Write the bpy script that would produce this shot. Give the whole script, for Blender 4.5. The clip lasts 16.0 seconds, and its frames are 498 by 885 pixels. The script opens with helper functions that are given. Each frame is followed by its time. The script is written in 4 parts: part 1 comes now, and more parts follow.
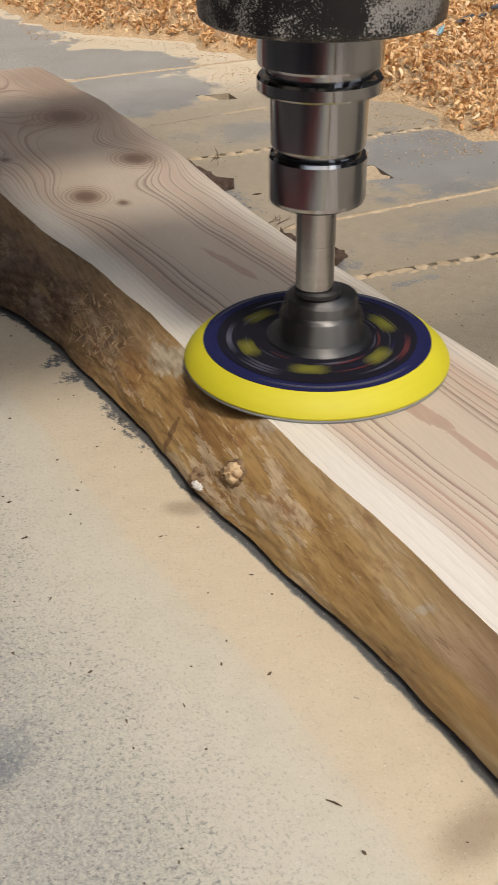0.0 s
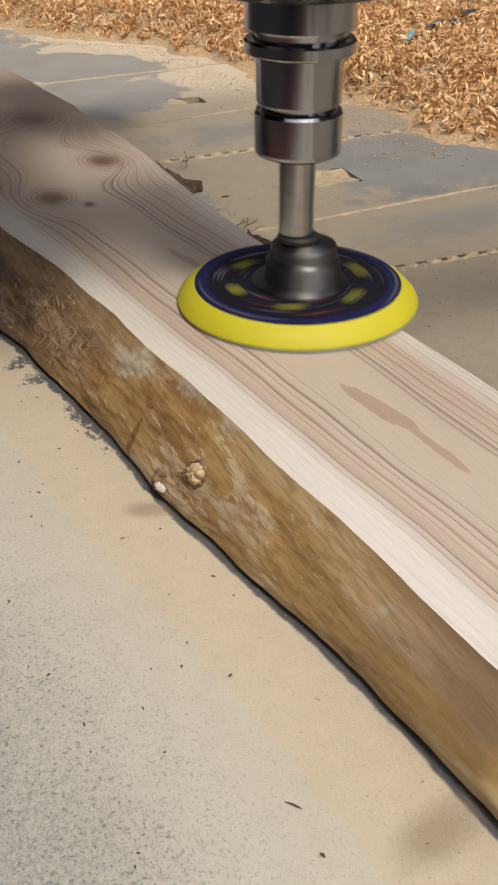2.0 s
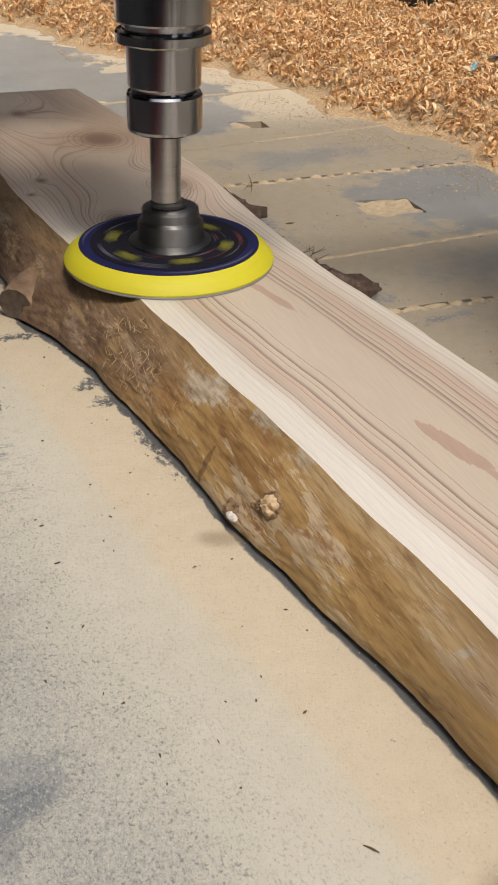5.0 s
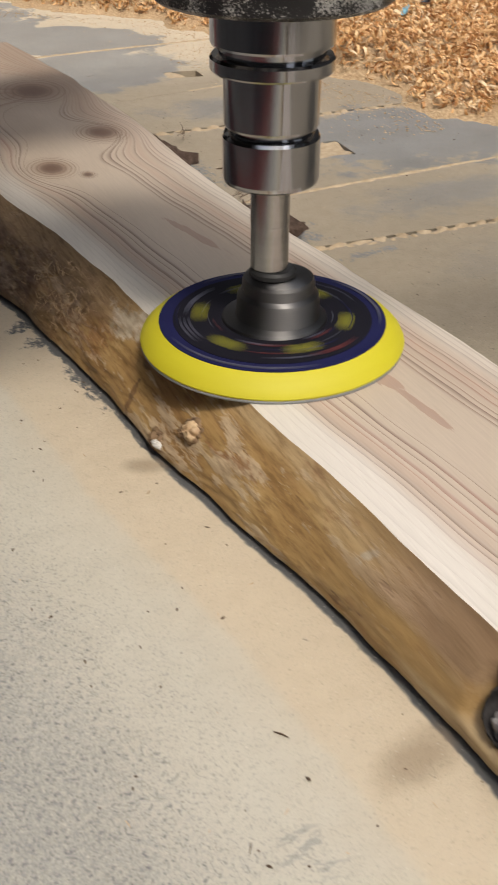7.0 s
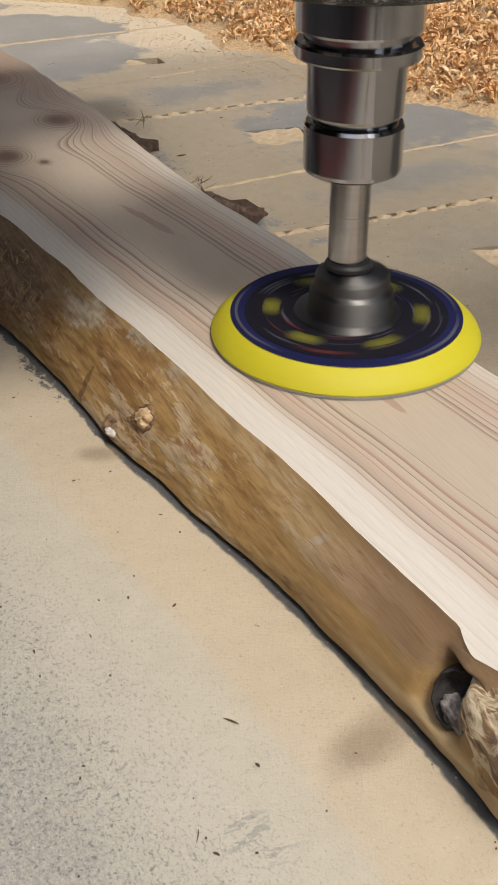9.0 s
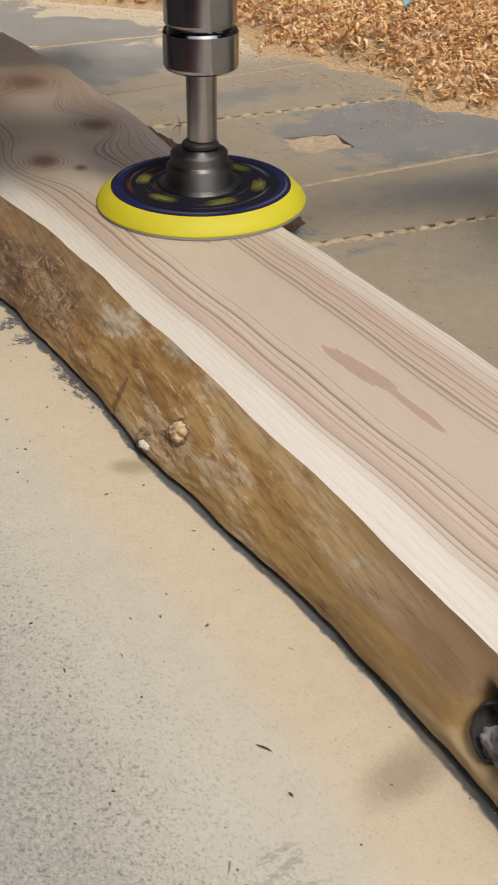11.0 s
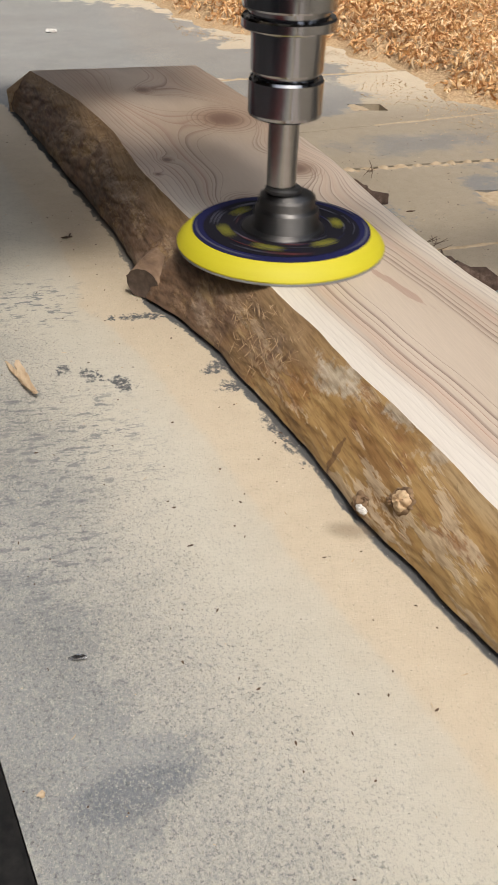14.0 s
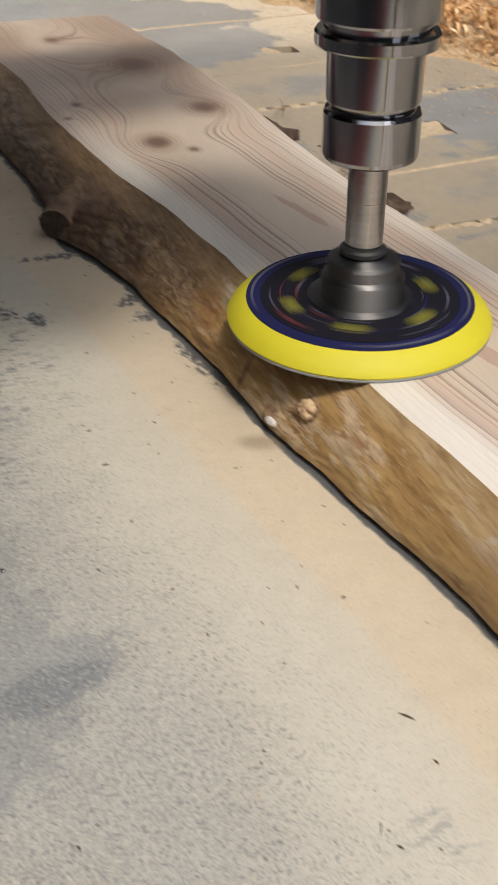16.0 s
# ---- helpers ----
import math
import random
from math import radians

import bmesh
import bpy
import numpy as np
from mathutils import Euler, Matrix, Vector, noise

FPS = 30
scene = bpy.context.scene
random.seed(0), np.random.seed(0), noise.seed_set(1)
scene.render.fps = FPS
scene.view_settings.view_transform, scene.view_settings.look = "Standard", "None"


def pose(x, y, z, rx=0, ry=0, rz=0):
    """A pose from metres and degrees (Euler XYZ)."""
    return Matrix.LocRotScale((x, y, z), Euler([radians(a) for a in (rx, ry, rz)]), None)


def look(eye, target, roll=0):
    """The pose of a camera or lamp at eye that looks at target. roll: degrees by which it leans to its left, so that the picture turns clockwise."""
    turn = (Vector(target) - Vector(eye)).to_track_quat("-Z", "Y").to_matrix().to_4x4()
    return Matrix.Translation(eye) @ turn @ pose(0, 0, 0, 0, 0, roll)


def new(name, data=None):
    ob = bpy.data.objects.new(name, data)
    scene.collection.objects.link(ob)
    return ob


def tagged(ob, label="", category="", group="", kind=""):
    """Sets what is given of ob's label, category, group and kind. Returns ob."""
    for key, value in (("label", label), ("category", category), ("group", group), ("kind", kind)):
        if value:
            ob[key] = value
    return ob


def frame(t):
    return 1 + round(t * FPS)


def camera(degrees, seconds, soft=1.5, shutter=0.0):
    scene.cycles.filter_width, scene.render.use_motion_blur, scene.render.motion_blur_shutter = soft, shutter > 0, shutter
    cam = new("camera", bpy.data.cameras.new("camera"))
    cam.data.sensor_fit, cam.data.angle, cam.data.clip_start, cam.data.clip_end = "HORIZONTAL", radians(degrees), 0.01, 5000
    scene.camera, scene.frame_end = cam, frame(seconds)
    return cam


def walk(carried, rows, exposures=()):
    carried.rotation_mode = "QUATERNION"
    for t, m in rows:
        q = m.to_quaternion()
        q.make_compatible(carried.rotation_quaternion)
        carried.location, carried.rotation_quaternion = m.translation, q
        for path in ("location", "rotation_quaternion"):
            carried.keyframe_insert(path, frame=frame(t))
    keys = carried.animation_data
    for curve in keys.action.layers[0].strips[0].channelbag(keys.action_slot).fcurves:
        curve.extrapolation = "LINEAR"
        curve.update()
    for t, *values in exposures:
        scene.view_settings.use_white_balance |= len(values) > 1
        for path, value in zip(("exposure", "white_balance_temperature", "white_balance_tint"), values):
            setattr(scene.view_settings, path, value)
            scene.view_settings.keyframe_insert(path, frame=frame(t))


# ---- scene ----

# ---- camera ----
cam = camera(25.31, 16.0, soft=1.5, shutter=0.8)
ROWS = [
    (0, -0.0038, -0.0014, 0.3348, -21.33, -31.71, 0.42),
    (0.5, 0.0024, -0.0016, 0.3319, -22.01, -31.73, 0.38),
    (1, 0.0030, -0.0032, 0.3308, -22.50, -31.67, 0.19),
    (1.5, 0.0028, -0.0023, 0.3332, -22.72, -31.75, 0.11),
    (2, 0.0044, -0.0022, 0.3294, -22.40, -31.35, 0.02),
    (2.5, 0.0020, 0.0008, 0.3288, -21.98, -31.11, -0.31),
    (3, -0.0044, 0.0085, 0.3339, -21.18, -30.88, -0.62),
    (3.5, -0.0113, 0.0112, 0.3361, -20.49, -30.44, -1.06),
    (4, -0.0170, 0.0114, 0.3388, -19.78, -30.10, -1.20),
    (6.5, -0.0145, -0.0124, 0.3310, -21.51, -31.96, -0.76),
    (7, -0.0045, -0.0280, 0.3339, -22.46, -32.47, -0.28),
    (7.5, 0.0022, -0.0381, 0.3306, -23.26, -32.80, -0.13),
    (8, 0.0050, -0.0376, 0.3288, -24.00, -32.90, -0.40),
    (10.5, 0.0103, -0.0209, 0.3304, -22.79, -32.95, -0.09),
    (11, 0.0083, -0.0184, 0.3308, -22.10, -32.87, -0.40),
    (11.5, -0.0023, -0.0076, 0.3355, -21.11, -32.59, -0.60),
    (12, -0.0054, -0.0065, 0.3359, -20.02, -32.39, -0.95),
    (12.5, -0.0092, -0.0040, 0.3363, -18.72, -32.24, -1.39),
    (13, -0.0286, 0.0043, 0.3452, -17.13, -32.05, -1.74),
    (13.5, -0.0488, 0.0205, 0.3457, -15.91, -32.03, -1.89),
    (14, -0.0478, 0.0181, 0.3475, -15.15, -32.05, -1.83),
    (14.5, -0.0476, 0.0078, 0.3440, -15.11, -32.14, -1.53),
    (15, -0.0440, -0.0032, 0.3417, -15.69, -32.28, -1.09),
    (15.5, -0.0438, -0.0073, 0.3403, -16.92, -32.75, -0.69),
    (16, -0.0335, -0.0165, 0.3332, -18.94, -33.59, -0.33),
]
walk(cam, [(t, pose(x, y, z, 90 + pitch, roll, yaw)) for t, x, y, z, yaw, pitch, roll in ROWS],
     exposures=[(0.0, 0.42, 6850, 10), (1.0, 0.36, 6850, 10), (2.5, 0.30, 6850, 10), (4.0, 0.30, 6850, 10), (6.5, 0.42, 6850, 10), (8.0, 0.40, 6850, 10), (10.5, 0.30, 6850, 10), (12.0, 0.26, 6850, 10), (13.5, 0.40, 6800, 10), (14.5, 0.52, 6750, 10), (16.0, 0.50, 6750, 10)])

# ---- daylight ----
SUN_EL, SUN_AZ = radians(62), radians(176)  # azimuth clockwise from +y
world = bpy.data.worlds.new("world")
scene.world = world
world.use_nodes = True
wn = world.node_tree
sky = wn.nodes.new("ShaderNodeTexSky")
sky.sky_type, sky.sun_disc = "NISHITA", False
sky.sun_elevation, sky.sun_rotation = SUN_EL, SUN_AZ
sky.air_density, sky.dust_density, sky.ozone_density = 1.0, 3.0, 1.0
haze = wn.nodes.new("ShaderNodeHueSaturation")  # a hazy, pale sky
haze.inputs["Saturation"].default_value = 0.5
wn.links.new(sky.outputs[0], haze.inputs["Color"])
wn.links.new(haze.outputs[0], wn.nodes["Background"].inputs[0])
wn.nodes["Background"].inputs[1].default_value = 0.16
sun = new("sun", bpy.data.lights.new("sun", "SUN"))
sun.data.energy, sun.data.angle, sun.data.color = 1.5, radians(10), (1.0, 0.95, 0.88)
toward = Vector((math.sin(SUN_AZ) * math.cos(SUN_EL), math.cos(SUN_AZ) * math.cos(SUN_EL), math.sin(SUN_EL)))
sun.matrix_world = look(toward * 5, (0, 0, 0))


# ---- small tools ----
def part(name, bm, material, parent=None, label=""):
    me = bpy.data.meshes.new(name)
    bm.normal_update()
    bm.to_mesh(me)
    bm.free()
    if material:
        me.materials.append(material)
    ob = new(name, me)
    if parent:
        ob.parent = parent
    if label:
        ob["label"] = label
    return ob


def pydata(name, verts, faces, material, parent=None):
    me = bpy.data.meshes.new(name)
    me.from_pydata(verts, [], faces)
    me.materials.append(material)
    ob = new(name, me)
    if parent:
        ob.parent = parent
    return ob


def smooth(ob, angle=35):
    for p in ob.data.polygons:
        p.use_smooth = True
    ob.data.set_sharp_from_angle(angle=radians(angle))
    return ob


def lathe(profile, n=96, cx=0.0, cy=0.0):
    """A turned body about z from (radius, height) pairs."""
    bm = bmesh.new()
    rings = []
    for r, z in profile:
        if r < 1e-6:
            rings.append([bm.verts.new((cx, cy, z))])
        else:
            rings.append([bm.verts.new((cx + r * math.cos(2 * math.pi * i / n), cy + r * math.sin(2 * math.pi * i / n), z)) for i in range(n)])
    for a, b in zip(rings, rings[1:]):
        for i in range(n):
            j = (i + 1) % n
            if len(a) == 1 and len(b) == 1:
                continue
            if len(a) == 1:
                bm.faces.new((a[0], b[j], b[i]))
            elif len(b) == 1:
                bm.faces.new((a[i], a[j], b[0]))
            else:
                bm.faces.new((a[i], a[j], b[j], b[i]))
    bmesh.ops.recalc_face_normals(bm, faces=bm.faces)
    return bm


def box(x0, x1, y0, y1, z0, z1, bevel=0.0):
    bm = bmesh.new()
    bmesh.ops.create_cube(bm, size=1.0)
    for v in bm.verts:
        v.co = Vector(((x0 + x1) / 2 + v.co.x * (x1 - x0), (y0 + y1) / 2 + v.co.y * (y1 - y0), (z0 + z1) / 2 + v.co.z * (z1 - z0)))
    if bevel:
        bmesh.ops.bevel(bm, geom=bm.edges[:], offset=bevel, segments=2, affect="EDGES")
    return bm


def curve_at(keys, y):
    """Smooth value at y from (y, value) pairs."""
    if y <= keys[0][0]:
        return keys[0][1]
    for (a, p), (b, q) in zip(keys, keys[1:]):
        if y <= b:
            return p + (q - p) * (y - a) / (b - a)
    return keys[-1][1]


def fbm(x, y, z=0.0, octaves=4):
    return noise.fractal(Vector((x, y, z)), 1.0, 2.0, octaves)


# ---- materials ----
class Nodes:
    """Short forms for building a node material."""

    def __init__(self, name, rough=0.6, metal=0.0):
        self.mat = bpy.data.materials.new(name)
        self.mat.use_nodes = True
        self.tree = self.mat.node_tree
        self.bsdf = self.tree.nodes["Principled BSDF"]
        self.bsdf.inputs["Roughness"].default_value = rough
        self.bsdf.inputs["Metallic"].default_value = metal
        self.coord = self.tree.nodes.new("ShaderNodeTexCoord").outputs["Object"]

    def set(self, socket, value):
        if isinstance(value, bpy.types.NodeSocket):
            self.tree.links.new(value, socket)
        elif isinstance(value, tuple) and len(value) == 3 and socket.type == "RGBA":
            socket.default_value = (*value, 1)
        else:
            socket.default_value = value

    def math(self, op, a, b=0.0, c=0.0, clamp=False):
        n = self.tree.nodes.new("ShaderNodeMath")
        n.operation, n.use_clamp = op, clamp
        for s, v in zip(n.inputs, (a, b, c)):
            self.set(s, v)
        return n.outputs[0]

    def xyz(self, vector=None):
        n = self.tree.nodes.new("ShaderNodeSeparateXYZ")
        self.set(n.inputs[0], vector or self.coord)
        return n.outputs

    def join(self, x, y, z=0.0):
        n = self.tree.nodes.new("ShaderNodeCombineXYZ")
        for s, v in zip(n.inputs, (x, y, z)):
            self.set(s, v)
        return n.outputs[0]

    def scaled(self, scale, turn=(0, 0, 0), vector=None):
        n = self.tree.nodes.new("ShaderNodeMapping")
        self.set(n.inputs[0], vector or self.coord)
        n.inputs["Scale"].default_value = scale
        n.inputs["Rotation"].default_value = [radians(a) for a in turn]
        return n.outputs[0]

    def noise(self, scale, detail=4.0, rough=0.55, vector=None, distort=0.0):
        n = self.tree.nodes.new("ShaderNodeTexNoise")
        self.set(n.inputs["Vector"], vector or self.coord)
        n.inputs["Scale"].default_value, n.inputs["Detail"].default_value = scale, detail
        n.inputs["Roughness"].default_value, n.inputs["Distortion"].default_value = rough, distort
        return n.outputs[0]

    def cells(self, scale, vector=None, feature="F1", colour=False):
        n = self.tree.nodes.new("ShaderNodeTexVoronoi")
        n.feature = feature
        self.set(n.inputs["Vector"], vector or self.coord)
        n.inputs["Scale"].default_value = scale
        return n.outputs["Color" if colour else "Distance"]

    def step(self, value, low, high):
        n = self.tree.nodes.new("ShaderNodeMapRange")
        n.interpolation_type = "SMOOTHSTEP"
        self.set(n.inputs[0], value)
        n.inputs[1].default_value, n.inputs[2].default_value = low, high
        return n.outputs[0]

    def ramp(self, value, stops):
        n = self.tree.nodes.new("ShaderNodeValToRGB")
        self.set(n.inputs[0], value)
        while len(n.color_ramp.elements) < len(stops):
            n.color_ramp.elements.new(0.5)
        for e, (p, c) in zip(n.color_ramp.elements, stops):
            e.position, e.color = p, (*c, 1)
        return n.outputs[0]

    def mix(self, fac, a, b, blend="MIX"):
        n = self.tree.nodes.new("ShaderNodeMix")
        n.data_type, n.blend_type = "RGBA", blend
        self.set(n.inputs[0], fac)
        self.set(n.inputs[6], a)
        self.set(n.inputs[7], b)
        return n.outputs[2]

    def spot(self, px, py, rx, ry, turn=0.0, warp=None):
        """1 at a place of the ground, falling to 0 at an ellipse round it; warp makes its rim uneven."""
        x, y, _ = self.xyz()
        c, s = math.cos(radians(turn)), math.sin(radians(turn))
        dx, dy = self.math("SUBTRACT", x, px), self.math("SUBTRACT", y, py)
        u = self.math("ADD", self.math("MULTIPLY", dx, c / rx), self.math("MULTIPLY", dy, s / rx))
        v = self.math("ADD", self.math("MULTIPLY", dx, -s / ry), self.math("MULTIPLY", dy, c / ry))
        d = self.math("SQRT", self.math("ADD", self.math("MULTIPLY", u, u), self.math("MULTIPLY", v, v)))
        if warp is not None:
            d = self.math("ADD", d, warp)
        return self.math("SUBTRACT", 1.0, d, clamp=True)

    def total(self, values, op="ADD"):
        out = values[0]
        for v in values[1:]:
            out = self.math(op, out, v)
        return out

    def bump(self, height, strength=0.3, distance=0.002):
        n = self.tree.nodes.new("ShaderNodeBump")
        n.inputs["Strength"].default_value, n.inputs["Distance"].default_value = strength, distance
        self.set(n.inputs["Height"], height)
        self.set(self.bsdf.inputs["Normal"], n.outputs[0])

    def done(self, colour=None, rough=None):
        if colour is not None:
            self.set(self.bsdf.inputs["Base Color"], colour)
        if rough is not None:
            self.set(self.bsdf.inputs["Roughness"], rough)
        return self.mat


def board_material():
    """Blue-grey coated board under uneven sanding dust: thick beside the slab, thin and speckled away from it."""
    m = Nodes("dusty_board", 0.75)
    gap = m.tree.nodes.new("ShaderNodeUVMap")
    gap.uv_map = "gap"
    gap = m.xyz(gap.outputs[0])[0]
    x, y, z = m.xyz()
    wide = m.noise(5.0, 5)
    blot = m.math("SUBTRACT", m.noise(28.0, 6, 0.65), 0.5)
    warp = m.math("MULTIPLY", blot, 1.6)
    ragged = m.math("MULTIPLY", m.math("SUBTRACT", m.noise(120.0, 5, 0.7, m.scaled((1, 0.6, 1))), 0.5), 4.0)
    fine = m.noise(1050.0, 3, 0.7)
    grain = m.noise(620.0, 5, 0.78, m.scaled((1, 0.6, 1), (0, 0, 25)))
    left = m.step(x, 0.24, 0.20)
    thin = m.math("MULTIPLY", m.step(m.math("ADD", gap, m.math("MULTIPLY", blot, 0.05)), -0.040, -0.165), 0.75)
    thin = m.math("MULTIPLY", thin, left)
    bare = m.total([
        thin,
        m.step(m.spot(0.57, 0.93, 0.17, 0.12, 4, warp), 0.0, 0.35),
        m.math("MULTIPLY", m.step(m.spot(0.52, 0.765, 0.18, 0.06, 4, warp), 0.0, 0.8), 0.8),
        m.math("MULTIPLY", m.step(m.spot(0.50, 0.62, 0.18, 0.08, 4, warp), 0.0, 0.9), 0.5),
        m.math("MULTIPLY", m.step(m.spot(0.44, 1.09, 0.16, 0.06, 6, warp), 0.0, 0.8), 0.85),
        m.step(m.spot(0.05, 1.62, 0.31, 0.33, 15, m.math("MULTIPLY", warp, 0.45)), 0.0, 0.08),
        m.step(m.spot(0.33, 1.28, 0.15, 0.11, 10, m.math("MULTIPLY", warp, 0.5)), 0.0, 0.25),
        m.step(m.spot(0.33, 1.45, 0.16, 0.09, -25, m.math("MULTIPLY", warp, 0.5)), 0.0, 0.12),
        m.step(m.spot(1.2, 2.1, 0.34, 0.22, 20, warp), 0.0, 0.3),
        m.math("MULTIPLY", m.step(m.spot(-0.040, 0.37, 0.055, 0.15, 10, warp), 0.0, 0.9), 0.6),
        m.math("MULTIPLY", m.step(m.spot(-0.010, 0.322, 0.042, 0.024, 18, warp), 0.0, 0.6), 0.7),
        m.math("MULTIPLY", m.step(m.spot(-0.02, 0.53, 0.06, 0.10, 10, warp), 0.0, 0.9), 0.12),
    ])
    bare = m.math("MINIMUM", bare, 1.0)
    speck = m.math("ADD", m.math("MULTIPLY", fine, 0.5), m.math("MULTIPLY", grain, 0.5))
    grains = m.step(m.math("ADD", m.math("MULTIPLY", bare, 0.60), m.math("MULTIPLY", m.math("SUBTRACT", speck, 0.5), 1.9)), 0.15, 0.80)
    grit = m.math("ADD", m.math("MULTIPLY", grains, 0.76), m.math("MULTIPLY", m.step(bare, 0.05, 1.05), 0.24))
    grit = m.math("MULTIPLY", grit, m.step(bare, 0.0, 0.45))
    scuff = m.step(m.noise(210.0, 4, 0.7, m.scaled((0.40, 1, 1), (0, 0, 12))), 0.53, 0.60)
    scuff = m.math("MULTIPLY", scuff, m.total([m.step(m.spot(-0.005, 0.57, 0.065, 0.10, 0, warp), 0.0, 0.6), m.step(m.spot(-0.03, 0.50, 0.07, 0.12, 0, warp), 0.0, 0.6), m.step(m.spot(0.0, 0.77, 0.05, 0.06, 0, warp), 0.0, 0.6), m.math("MULTIPLY", m.step(m.spot(0.113, 0.200, 0.016, 0.022, 30, warp), 0.0, 0.8), 0.45)], "MAXIMUM"))
    grit = m.math("MAXIMUM", grit, m.math("MULTIPLY", scuff, 0.6))
    # Near-black band at the slab's foot: contact shade painted in, with dark grit.
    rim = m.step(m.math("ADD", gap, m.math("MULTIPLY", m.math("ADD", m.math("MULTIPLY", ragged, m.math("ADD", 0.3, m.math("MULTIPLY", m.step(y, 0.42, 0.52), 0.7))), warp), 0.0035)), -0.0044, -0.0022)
    patches = m.total([m.step(m.spot(px, py, rx, ry, a, ragged), 0.05, 0.5) for px, py, rx, ry, a in (
        (0.112, 0.648, 0.014, 0.008, 30), (0.117, 0.620, 0.012, 0.009, 0), (0.132, 0.555, 0.008, 0.03, 12), (0.048, 0.640, 0.009, 0.012, 20), (0.028, 0.655, 0.008, 0.012, 20),
        (0.012, 0.662, 0.008, 0.008, 0), (0.08, 0.733, 0.028, 0.006, 0), (0.325, 0.90, 0.02, 0.05, 5), (0.352, 0.725, 0.02, 0.025, 0), (0.39, 0.672, 0.03, 0.006, 10))])
    patches = m.math("MULTIPLY", m.math("MINIMUM", patches, 1.0), m.step(m.noise(260.0, 3, 0.7), 0.38, 0.55))
    grit = m.math("MAXIMUM", grit, m.math("MINIMUM", m.math("MAXIMUM", rim, patches), 1.0))
    tone = m.math("ADD", m.math("MULTIPLY", wide, 0.6), m.math("MULTIPLY", m.noise(90.0, 4), 0.4))
    peach = m.ramp(tone, [(0.3, (0.548, 0.458, 0.328)), (0.5, (0.592, 0.50, 0.365)), (0.72, (0.622, 0.535, 0.402))])
    pale = m.ramp(tone, [(0.3, (0.51, 0.475, 0.385)), (0.5, (0.555, 0.52, 0.43)), (0.72, (0.59, 0.56, 0.47))])
    trench = m.math("ADD", m.math("MULTIPLY", m.step(m.math("ADD", gap, m.math("MULTIPLY", blot, 0.010)), -0.0450, -0.0520), 0.5), m.math("MULTIPLY", m.step(m.math("ADD", gap, m.math("MULTIPLY", blot, 0.04)), -0.030, -0.085), 0.5))
    dust = m.mix(m.math("MULTIPLY", trench, left), peach, pale)
    tan = m.ramp(tone, [(0.3, (0.29, 0.24, 0.175)), (0.5, (0.335, 0.28, 0.205)), (0.72, (0.385, 0.32, 0.24))])
    dust = m.mix(m.math("MULTIPLY", m.step(x, 0.24, 0.30), m.step(y, 1.32, 1.18)), dust, tan)
    grey = m.ramp(m.noise(14.0, 4), [(0.3, (0.138, 0.152, 0.170)), (0.7, (0.210, 0.228, 0.248))])
    col = m.mix(m.math("MULTIPLY", grit, 0.85), dust, grey)
    # Darkens the grit patches and the painted contact shade beside the slab.
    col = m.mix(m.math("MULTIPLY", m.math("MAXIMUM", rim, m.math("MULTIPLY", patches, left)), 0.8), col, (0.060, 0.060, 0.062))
    wiped = m.math("MULTIPLY", m.step(m.spot(-0.004, 0.3135, 0.037, 0.015, 14, m.math("MULTIPLY", warp, 0.8)), 0.0, 0.55), m.step(speck, 0.36, 0.53))
    col = m.mix(m.math("MULTIPLY", wiped, 0.5), col, (0.10, 0.12, 0.15))
    col = m.mix(m.math("MULTIPLY", scuff, 0.55), col, (0.12, 0.13, 0.145))
    # Brown fans at two knots; the long third spot is painted shade.
    fans_and_shade = m.total([m.step(m.spot(0.171, 0.221, 0.030, 0.016, 25, m.math("MULTIPLY", warp, 0.5)), 0.0, 0.8), m.step(m.spot(0.136, 0.456, 0.020, 0.012, -20, m.math("MULTIPLY", warp, 0.6)), 0.0, 0.8), m.math("MULTIPLY", m.step(m.spot(0.055, 0.93, 0.06, 0.20, 10, m.math("MULTIPLY", warp, 0.5)), 0.0, 0.9), 0.7)], "MAXIMUM")
    col = m.mix(m.math("MULTIPLY", fans_and_shade, 0.6), col, (0.26, 0.19, 0.12))
    col = m.mix(m.math("MULTIPLY", m.step(m.noise(600.0, 1, 0.5), 0.68, 0.76), 0.28), col, (0.18, 0.15, 0.12))
    col = m.mix(m.math("MULTIPLY", m.step(m.noise(230.0, 2, 0.5), 0.73, 0.77), 0.6), col, (0.13, 0.12, 0.11))
    col = m.mix(m.math("MULTIPLY", m.step(m.noise(800.0, 1, 0.5, m.scaled((1, 1, 1), (0, 0, 40))), 0.72, 0.78), 0.5), col, (0.78, 0.72, 0.62))
    pits = m.math("MULTIPLY", m.step(m.noise(640.0, 3, 0.65, m.scaled((0.8, 0.8, 1), (0, 0, 14))), 0.585, 0.645), m.step(m.math("ADD", gap, m.math("MULTIPLY", blot, 0.10)), -0.06, -0.13))
    col = m.mix(m.math("MULTIPLY", pits, m.math("MULTIPLY", left, 0.75)), col, (0.16, 0.16, 0.165))
    sand = m.noise(800.0, 4, 0.75, m.scaled((1, 0.6, 1), (0, 0, 20)))
    col = m.mix(m.math("ADD", 0.32, m.math("MULTIPLY", m.step(gap, -0.04, -0.11), 0.52)), col, m.ramp(sand, [(0.34, (0.55, 0.56, 0.57)), (0.46, (1.0, 1.0, 1.0))]), "MULTIPLY")
    m.bump(m.math("ADD", m.math("MULTIPLY", speck, 2.0), m.math("MULTIPLY", m.noise(60.0, 4), 1.2)), 0.6, 0.0010)
    return m.done(col)


